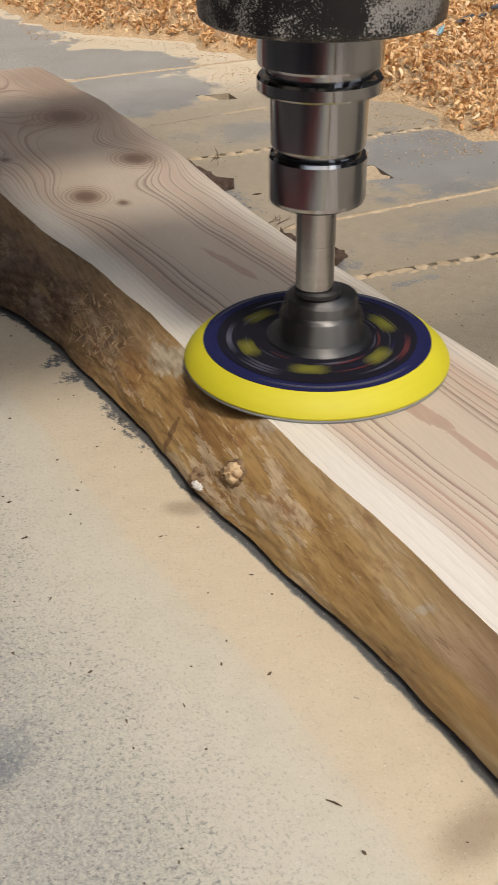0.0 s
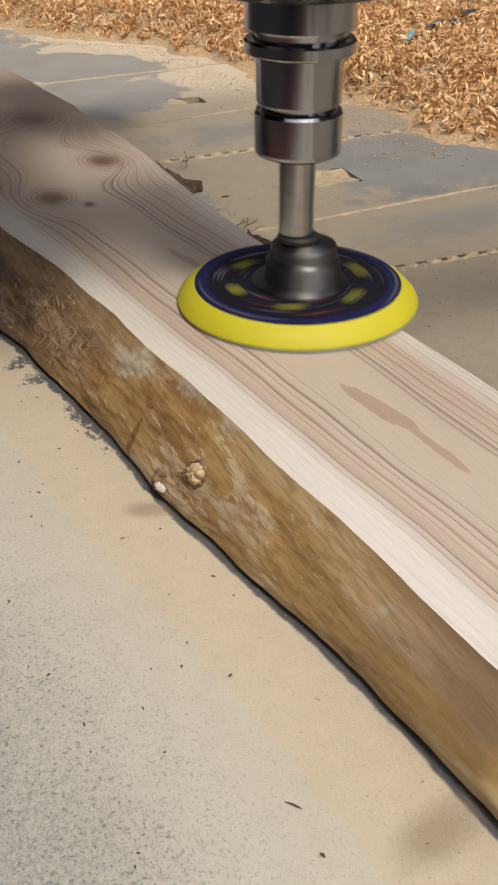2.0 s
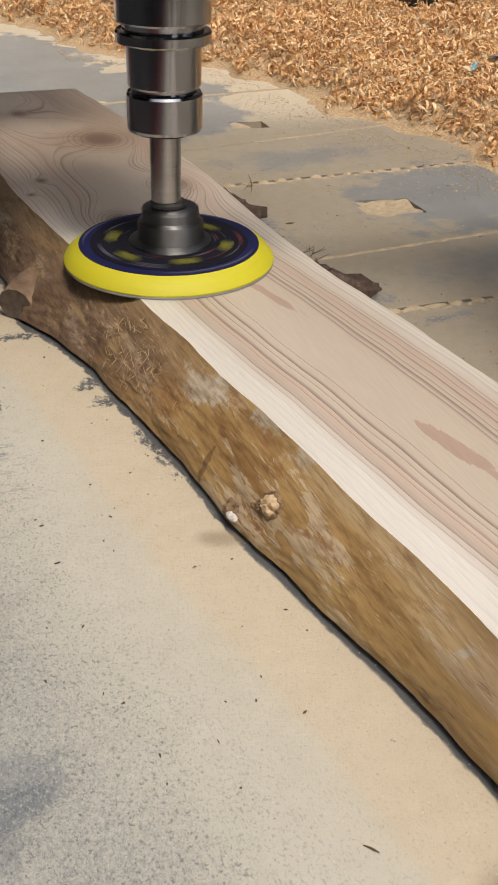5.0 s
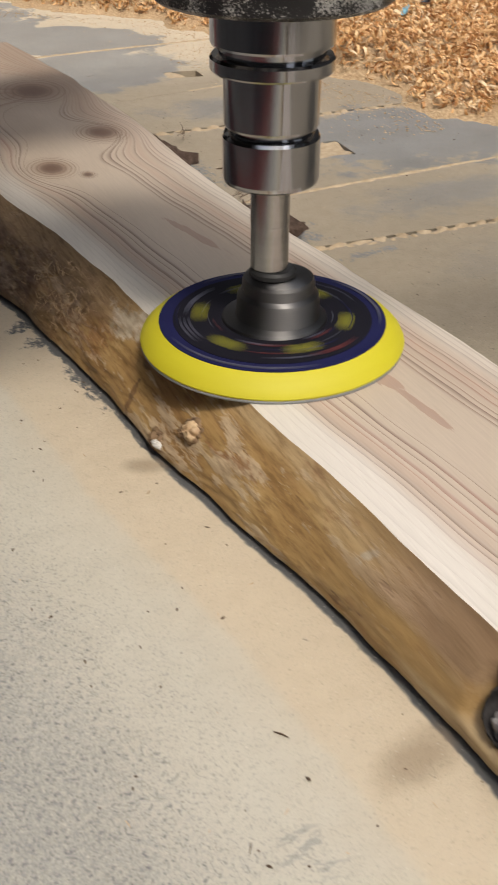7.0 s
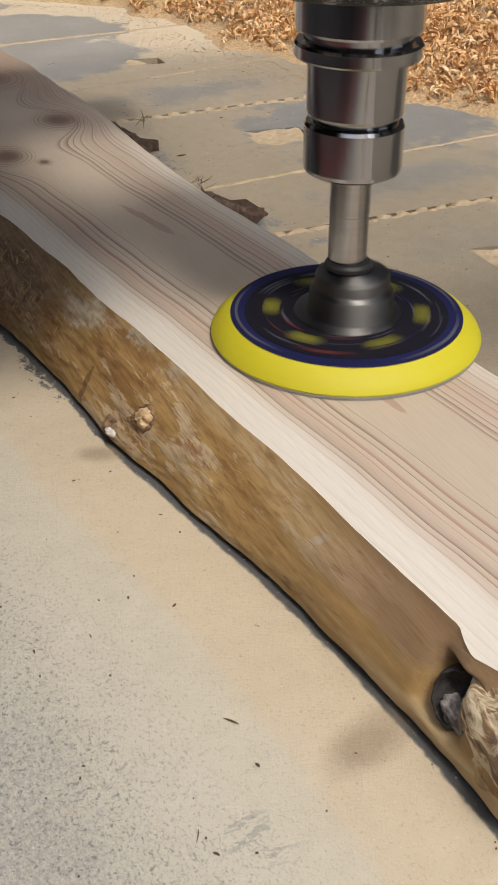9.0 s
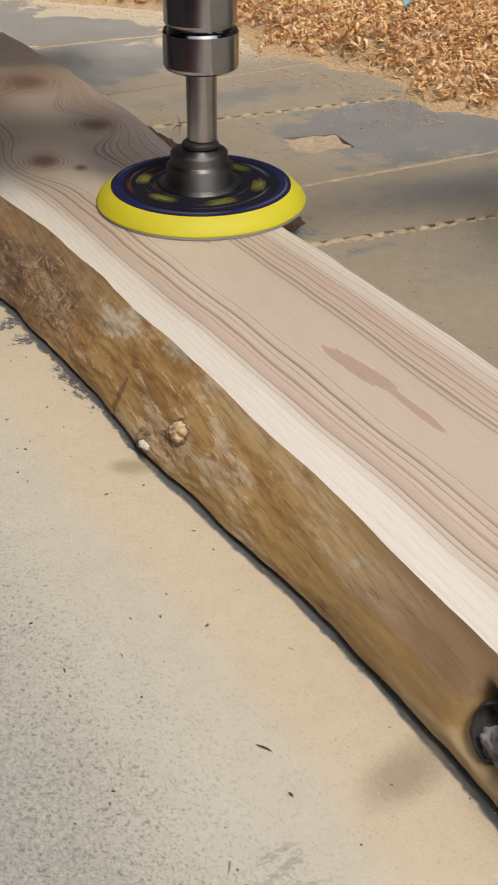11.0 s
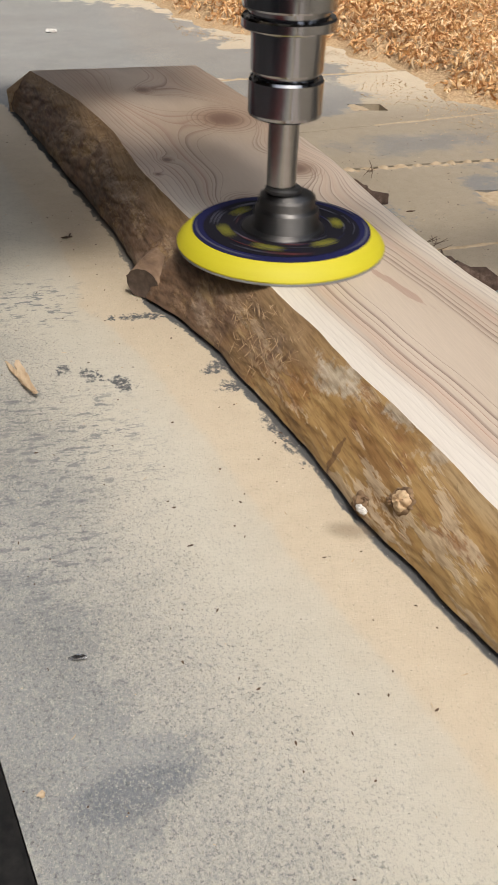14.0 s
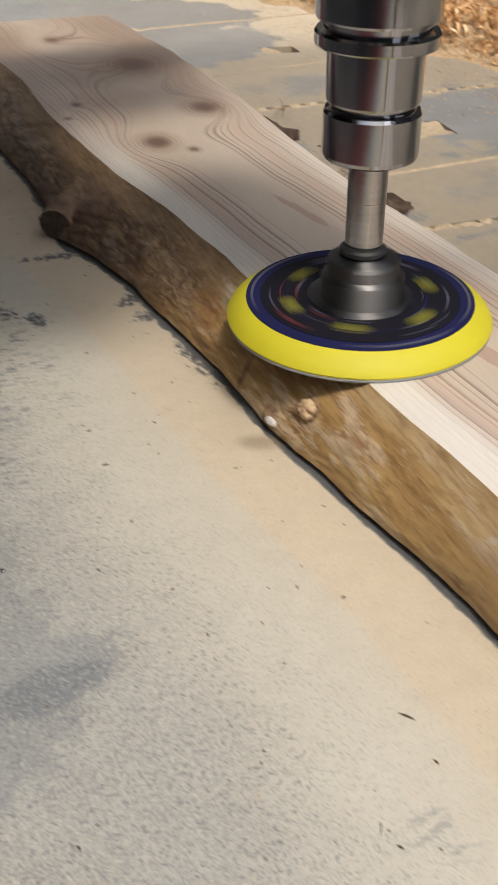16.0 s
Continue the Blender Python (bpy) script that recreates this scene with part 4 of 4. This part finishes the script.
smooth(part("tool_holder", lathe([(0.0, 0.24), (0.0312, 0.24), (0.0312, 0.2085), (0.0306, 0.2072), (0.0272, 0.2066), (0.0268, 0.2030), (0.0304, 0.2022), (0.0314, 0.2008), (0.0314, 0.1956), (0.0308, 0.1946), (0.0256, 0.1942),
                                  (0.0248, 0.1930), (0.0244, 0.1680), (0.0238, 0.1667), (0.0212, 0.1660), (0.0205, 0.1600), (0.0, 0.1600)]), M_STEEL, spindle, "ground steel tool holder with a grooved flange"), 14)
smooth(part("collet_nut", lathe([(0.0, 0.1640), (0.0225, 0.1640), (0.0244, 0.1632), (0.0254, 0.1615), (0.0254, 0.1405), (0.0248, 0.1385), (0.0230, 0.1372), (0.0130, 0.1368), (0.0, 0.1368)]), M_STEEL, spindle, "round steel collet nut"), 14)
smooth(part("shank", lathe([(0.0, 0.140), (0.0106, 0.140), (0.0106, 0.1145), (0.0104, 0.1142), (0.0104, 0.0895), (0.0098, 0.0882), (0.0, 0.0882)]), M_SHANK, spindle, "straight steel shank"), 14)
# Out of view; placed by the shadow band on the slab.
part("gantry_beam", box(-0.30, 0.090, 0.475, 0.497, 0.168, 0.30, 0.004), M_FRAME, spindle, "dark gantry beam that carries the spindle")
# Unseen bars and plates, added to block light, and arms that join them.
part("shade_bar", box(-0.7, 0.09, 0.372, 0.40, 0.36, 0.39, 0.003), M_FRAME, spindle, "unseen dark bar before the beam, added to cast shade")
part("shade_plate", box(-0.7, -0.075, -0.11, 0.205, 0.40, 0.43, 0.004), M_FRAME, spindle, "unseen dark plate beside the housing, added to cast shade")
part("shade_plate", box(0.24, 0.9, -0.42, -0.16, 0.45, 0.48, 0.004), M_FRAME, spindle, "unseen dark plate beside the housing, added to cast shade")
part("shade_arm", box(0.02, 0.26, -0.22, -0.18, 0.481, 0.52, 0.004), M_FRAME, spindle, "unseen dark arm above the housing, joining the shade plates")
part("shade_bracket", box(0.004, 0.022, -0.20, -0.05, 0.481, 0.52, 0.003), M_FRAME, spindle)
part("shade_bridge", box(-0.7, 0.06, 0.21, 0.37, 0.40, 0.43, 0.004), M_FRAME, spindle, "unseen dark plate behind the housing, added to cast shade")
part("shade_arm", box(-0.7, 0.03, -0.06, -0.02, 0.431, 0.56, 0.004), M_FRAME, spindle, "unseen dark arm above the housing, joining the shade plates")

disc = part("sanding_disc", lathe([(0.0, 0.0575), (0.0640, 0.0575), (0.0648, 0.0571), (0.0658, 0.0565), (0.0690, 0.0545), (0.0735, 0.0500), (0.0748, 0.0474), (0.0744, 0.0464), (0.0, 0.0464)]), M_YELLOW, spindle, "yellow foam sanding disc")
smooth(disc)
smooth(part("backing_film", lathe([(0.0, 0.0581), (0.0638, 0.0581), (0.0640, 0.0574), (0.0, 0.0574)]), M_NAVY, disc, "navy printed film"))
smooth(part("print_ring", lathe([(0.022, 0.0584), (0.0560, 0.0584), (0.0560, 0.0580), (0.022, 0.0580), (0.022, 0.0584)]), M_INK, disc, "black printed ring"))
smooth(part("abrasive_sheet", lathe([(0.0, 0.0465), (0.0742, 0.0465), (0.0746, 0.0456), (0.0744, 0.0447), (0.0, 0.0447)]), M_GREY, disc, "grey abrasive sheet"))
for k in range(6):
    a = math.radians(60 * k)
    smooth(part("dust_hole", lathe([(0.0, 0.0587), (0.0050, 0.0587), (0.0053, 0.0579), (0.0, 0.0579)], 24, 0.0415 * math.cos(a), 0.0415 * math.sin(a)), M_HOLE_SHADE, disc, "yellow dust hole"))


def arc_bar(r0, r1, a0, a1, z, material):
    bm = bmesh.new()
    n = 10
    ring = [(math.radians(a0 + (a1 - a0) * i / n)) for i in range(n + 1)]
    vs = [[bm.verts.new((r * math.cos(a), r * math.sin(a), h)) for r, h in ((r0, z), (r1, z), (r1, z - 0.0006), (r0, z - 0.0006))] for a in ring]
    for p, q in zip(vs, vs[1:]):
        for i in range(4):
            bm.faces.new((p[i], p[(i + 1) % 4], q[(i + 1) % 4], q[i]))
    bmesh.ops.recalc_face_normals(bm, faces=bm.faces)
    return part("printed_bar", bm, material, disc)


for a0, a1, r0, r1, mat in ((8, 52, 0.0600, 0.0618, M_PRINT), (75, 130, 0.0600, 0.0616, M_PRINT), (150, 175, 0.048, 0.051, M_PRINT), (200, 214, 0.046, 0.0475, M_PRINT),
                            (200, 214, 0.0485, 0.050, M_PRINT), (200, 214, 0.051, 0.0525, M_PRINT), (225, 290, 0.0600, 0.0615, M_PRINT), (20, 100, 0.0265, 0.0278, M_PRINT), (190, 290, 0.0265, 0.0278, M_PRINT), (310, 328, 0.0495, 0.0525, M_DARKRED)):
    arc_bar(r0, r1, a0, a1, 0.0587, mat)
ink = random.Random(9)
for k in range(26):
    a0, r0 = ink.uniform(0, 360), ink.uniform(0.031, 0.0545)
    arc_bar(r0, r0 + ink.uniform(0.0006, 0.0016), a0, a0 + ink.uniform(5, 22), 0.0587 + 0.00001 * k, ink.choice((M_PRINT, M_PRINT, M_NAVY, M_DARKRED)))
smooth(part("metal_plate", lathe([(0.0, 0.0605), (0.0270, 0.0605), (0.0292, 0.0598), (0.0298, 0.0584), (0.0, 0.0584)], 96, 0.0012, 0.0), M_DARKSTEEL, disc, "dull steel centre plate"))
smooth(part("hub", lathe([(0.0, 0.0838), (0.0165, 0.0838), (0.0196, 0.0828), (0.0204, 0.0810), (0.0204, 0.0752), (0.0212, 0.0742), (0.0228, 0.0732), (0.0234, 0.0715), (0.0234, 0.0650), (0.0240, 0.0632), (0.0242, 0.0603), (0.0, 0.0603)], 14, 0.0030, 0.0012), M_DARKSTEEL, disc, "blackened steel hub"), 20)
smooth(part("collar", lathe([(0.0, 0.0885), (0.0112, 0.0885), (0.0128, 0.0872), (0.0130, 0.0850), (0.0112, 0.0838), (0.0, 0.0830)], 48), M_BLACK, disc, "black rubber collar"))

# ---- shavings and dust heaps ----
RIM = [(0.98, 0.63), (1.035, 0.645), (1.10, 0.605), (1.18, 0.585), (1.25, 0.552), (1.34, 0.54), (1.42, 0.55), (1.50, 0.52), (1.56, 0.45), (1.62, 0.37), (1.70, 0.335), (1.80, 0.31), (1.96, 0.25), (2.6, 0.05)]


def heap_height(x, y):
    """Height of the shavings heap over the bed."""
    if y < 0.97:
        d = x - 0.64 - (0.97 - y) * 0.8
    else:
        d = x - curve_at(RIM, y)
    d += 0.025 + 0.05 * fbm(x * 6, y * 6, 2.0)
    rise = max(0.0, min(1.0, d / 0.09))
    return rise * rise * (3 - 2 * rise) * (0.028 + 0.022 * fbm(x * 9, y * 9, 5.0) + 0.020 * fbm(x * 26, y * 26, 1.0)) if d > 0 else 0.0


verts, faces = [], []
gx, gy = 120, 150
for iy in range(gy + 1):
    for ix in range(gx + 1):
        px, py = 0.05 + 1.6 * ix / gx, 0.75 + 2.2 * iy / gy
        verts.append((px, py, heap_height(px, py) - 0.0015))
for iy in range(gy):
    for ix in range(gx):
        k = iy * (gx + 1) + ix
        q = (k, k + 1, k + gx + 2, k + gx + 1)
        if max(verts[i][2] for i in q) > 0.0:
            faces.append(q)
heap = pydata("dust_heap", verts, faces, M_SAWDUST)
smooth(heap, 80)
tagged(heap, "low heap of orange sawdust under the shavings", "sawdust heap", kind="stuff")


def shavings(count, rng, pick):
    verts, faces = [], []
    for _ in range(count):
        spot = pick(rng)
        if spot is None:
            continue
        px, py, pz = spot
        r, w, turn = rng.choice((1.0, 1.0, 1.0, 1.5)) * rng.uniform(0.0018, 0.0056), rng.uniform(0.0006, 0.0020), rng.uniform(1.5, 6.0)
        pitch, n = rng.uniform(-0.004, 0.004), 7
        m = Matrix.Translation((px, py, pz + rng.uniform(-0.002, 0.008))) @ Euler((rng.uniform(0, 6.3), rng.uniform(0, 6.3), rng.uniform(0, 6.3))).to_matrix().to_4x4()
        k = len(verts)
        for i in range(n + 1):
            a = turn * i / n
            rr = r * (1 + 0.25 * a / 6)
            ww = w * (0.45 + 0.55 * math.sin(math.pi * (0.15 + 0.7 * i / n)))
            for s in (-1, 1):
                verts.append(tuple(m @ Vector((rr * math.cos(a), rr * math.sin(a), pitch * a + s * ww))))
        for i in range(n):
            q = k + 2 * i
            faces.append((q, q + 1, q + 3, q + 2))
    return verts, faces


rng = random.Random(4)


def pick_heap(g):
    px, py = g.uniform(0.2, 1.35), g.uniform(0.9, 2.5)
    if px > 0.62 * py + 0.45:
        return None
    z = heap_height(px, py)
    if z < 0.003 + 0.008 * g.random():
        if g.random() < 0.0015 and px > curve_at(RIM, py) - 0.10 * g.random():
            return px, py, z
        return None
    return px, py, z


curls = pydata("wood_shavings", *shavings(95000, rng, pick_heap), M_CURL)
tagged(curls, "loose curled orange wood shavings piled on the bed", "wood shavings", kind="stuff")


grains, gr = [], random.Random(17)
for _ in range(9000):
    y = gr.uniform(0.92, 1.75)
    x = curve_at(RIM, y) - 0.02 - abs(gr.gauss(0, 0.045))
    if x > max(curve_at(FAR_TOP, y) + 0.03, 0.30) and len(grains) < 1100:
        grains.append(sliver(gr, (x, y, max(0.0006, heap_height(x, y))), gr.choice((0.0015, 0.002, 0.003)), gr.uniform(0.0004, 0.0008), gr.uniform(0, 180), gr.uniform(-15, 15)))
tagged(pydata("sawdust_grains", *gather(grains), M_KNOT), "coarse orange sawdust strewn before the shavings", "sawdust", kind="stuff")


# ---- the far clutter ----
def roller():
    thing = tagged(new("rubber_roller"), "dirty black rubber roller half buried in shavings", "roller")
    m = look((0.825, 1.80, 0.050), (1.10, 1.86, 0.055))
    body = lathe([(0.0, -0.22), (0.046, -0.22), (0.048, -0.20), (0.048, -0.03), (0.042, -0.022), (0.0, -0.022)], 40)
    body.transform(m)
    smooth(part("roller_body", body, M_BLACK, thing))
    ring = lathe([(0.0, 0.030), (0.034, 0.030), (0.042, 0.024), (0.044, 0.0), (0.038, -0.010), (0.030, -0.025), (0.0, -0.025)], 40)
    ring.transform(m)
    smooth(part("end_cap", ring, M_FRAME, thing))


roller()


def strap():
    """A broken grey-blue strap in short bent lengths."""
    thing = tagged(new("torn_strap"), "torn grey-blue plastic strap lying on the shavings", "strap")
    g = random.Random(5)
    for k in range(6):
        a = k / 6
        x, y = 0.715 + 0.21 * a, 1.245 + 0.15 * a + g.uniform(-0.008, 0.008)
        v, f = sliver(g, (x, y, heap_height(x, y) + 0.010), 0.042, 0.0042, 36 + g.uniform(-15, 15), g.uniform(-8, 8), g.uniform(-0.2, 0.2))
        pydata("strap_piece", v, f, M_BLUE if k == 1 else M_CABLE, thing)


strap()

# ---- crumbs and splinters on the bed ----
g = random.Random(31)


def litter(name, place, length, width, heading, material, label, category, tilt=3):
    bm = bmesh.new()
    v, f = sliver(g, (0, 0, 0), length, width, 0, 0, g.uniform(-0.15, 0.25))
    vs = [bm.verts.new(p) for p in v]
    for q in f:
        bm.faces.new([vs[i] for i in q])
    bmesh.ops.subdivide_edges(bm, edges=bm.edges[:], cuts=2, use_grid_fill=True)
    for w in bm.verts:
        w.co += Vector((0, 1, 0.6)) * width * 0.5 * fbm(w.co.x * 400, w.co.y * 900, place[0] * 40 + w.co.z * 900)
    low = min((pose(0, 0, 0, 0, tilt, heading) @ w.co).z for w in bm.verts)
    bm.transform(pose(place[0], place[1], -low, 0, tilt, heading))
    return tagged(part(name, bm, material), label, category)


litter("wood_splinter", (-0.0135, 0.654), 0.052, 0.0032, 98, M_CHIP, "split pale wood splinter lying in the dust", "wood splinter")
litter("wood_splinter", (-0.0185, 0.664), 0.036, 0.0016, 104, M_CHIP, "split pale wood splinter lying in the dust", "wood splinter")
litter("metal_scrap", (-0.0146, 0.3915), 0.0085, 0.0014, 170, M_METAL, "small bright curled metal scrap on the dusty board", "metal scrap", 6)
for px, py, ln, w, hd in ((0.127, 0.252, 0.0085, 0.0007, 128), (0.0524, 0.461, 0.0045, 0.0008, 20), (0.054, 0.409, 0.004, 0.0007, 60), (0.0592, 0.3545, 0.003, 0.0008, 30), (0.095, 0.207, 0.008, 0.0004, 60),
                          (0.044, 0.891, 0.012, 0.0014, 15), (0.047, 0.896, 0.009, 0.0012, 70), (0.352, 0.897, 0.012, 0.0016, 10), (0.43, 0.99, 0.004, 0.0009, 0), (0.402, 0.905, 0.003, 0.0009, 0)):
    litter("bark_crumb", (px, py), ln * 0.8, w * 0.6, hd, M_TWIG, "small dark bark crumb in the dust", "bark crumb")
litter("pale_crumb", (-0.0387, 0.3185), 0.0035, 0.0013, 20, M_CHIP, "tiny pale wood crumb on the bare board", "wood crumb")
litter("pale_crumb", (0.12, 1.66), 0.016, 0.004, 0, M_WHITE, "white flake lying on the grey board", "flake")


def sprig(place, seed):
    thing = tagged(new("needle_sprig"), "dry dark needle sprig beside the slab", "twig")
    h = random.Random(seed)
    for k in range(8):
        a = h.uniform(0, 360)
        v, f = sliver(h, (place[0] + h.uniform(-0.004, 0.004), place[1] + h.uniform(-0.008, 0.008), 0.007 + h.uniform(0, 0.006)), h.uniform(0.008, 0.018), 0.00032, a, h.uniform(-50, -15), 0.2)
        pydata("needle", v, f, M_TWIG, thing)


sprig((0.333, 0.800), 2)
sprig((0.345, 0.985), 6)

plug = tagged(new("knot_plug"), "round hole in the board packed with chips", "hole plug")
rim = lathe([(0.0, 0.0003), (0.0028, 0.0004), (0.0040, 0.0006), (0.0045, 0.0015), (0.0050, 0.0016), (0.0055, 0.0010), (0.0061, -0.0005)], 44, 0.138, 0.160)
for v in rim.verts:
    d = v.co - Vector((0.138, 0.160, 0.0))
    k = 1 + 0.14 * fbm(d.x * 260, d.y * 260, 2.0, 4)
    v.co = Vector((0.138 + d.x * k, 0.160 + d.y * k, d.z * (1 + 0.7 * fbm(d.x * 600, d.y * 600, 5.0, 3))))
smooth(part("hole_rim", rim, M_TWIG, plug), 50)
for k in range(34):
    v, f = sliver(g, (0.138 + g.uniform(-0.003, 0.003), 0.160 + g.uniform(-0.004, 0.003), g.uniform(0.0008, 0.0020)), g.uniform(0.0012, 0.0034), 0.00045, g.uniform(0, 180), g.uniform(-15, 15))
    pydata("chip", v, f, M_CHIP, plug)

crumbs = []
for _ in range(800):
    x, y = g.uniform(-0.08, 0.62), g.uniform(0.12, 1.35)
    if curve_at(NEAR_LOW, y) - 0.004 < x < curve_at(FAR_TOP, y) + 0.014 or x < -0.003 - 0.14 * y:
        continue
    crumbs.append(sliver(g, (x, y, 0.0004), g.choice((0.0008, 0.001, 0.0012, 0.0016, 0.0024)), g.uniform(0.00025, 0.0006), g.uniform(0, 180), g.uniform(-10, 10)))
tagged(pydata("dark_crumbs", *gather(crumbs), M_TWIG), "scattered dark bark crumbs in the dust", "crumbs", kind="stuff")
crumbs = []
for _ in range(450):
    x, y = g.uniform(-0.08, 0.62), g.uniform(0.12, 1.35)
    if curve_at(NEAR_LOW, y) - 0.004 < x < curve_at(FAR_TOP, y) + 0.014 or x < -0.003 - 0.14 * y:
        continue
    crumbs.append(sliver(g, (x, y, 0.0005), g.choice((0.0008, 0.001, 0.0015, 0.0035)), g.uniform(0.00012, 0.0003), g.uniform(0, 180), g.uniform(-10, 10)))
tagged(pydata("pale_crumbs", *gather(crumbs), M_CHIP), "scattered pale wood crumbs in the dust", "crumbs", kind="stuff")


def motions():
    SPINDLE = [(0.0, 0.2319, 0.5086), (0.5, 0.2413, 0.502), (1.0, 0.2709, 0.5023), (1.5, 0.2731, 0.5171), (2.0, 0.2745, 0.5788), (2.5, 0.2723, 0.6431), (3.0, 0.2548, 0.7001), (3.5, 0.2388, 0.7538),
               (4.0, 0.2278, 0.7638), (4.5, 0.2040, 0.7650), (5.0, 0.1900, 0.7330), (5.5, 0.1900, 0.6720), (6.0, 0.1960, 0.6110), (6.5, 0.2058, 0.5494), (7.0, 0.223, 0.4901), (7.5, 0.2347, 0.4455), (8.0, 0.2524, 0.4469),
               (8.5, 0.2760, 0.4440), (9.0, 0.2815, 0.4550), (9.5, 0.2810, 0.5140), (10.0, 0.2790, 0.5760), (10.5, 0.2759, 0.6381), (11.0, 0.2671, 0.7009), (11.5, 0.2517, 0.7576), (12.0, 0.2359, 0.8005), (12.5, 0.2244, 0.8089),
               (13.0, 0.1829, 0.8051), (13.5, 0.1811, 0.7947), (14.0, 0.1796, 0.7397), (14.5, 0.1839, 0.6787), (15.0, 0.1867, 0.6172), (15.5, 0.1997, 0.5585), (16.0, 0.211, 0.4983)]
    walk(spindle, [(t, pose(x, y, 0)) for t, x, y in SPINDLE])
    walk(disc, [(i / FPS, pose(0.0022 * math.cos(radians(29.0 * i)), 0.0022 * math.sin(radians(29.0 * i)), 0, 0, 0, 29.0 * i)) for i in range(16 * FPS + 1)])


motions()
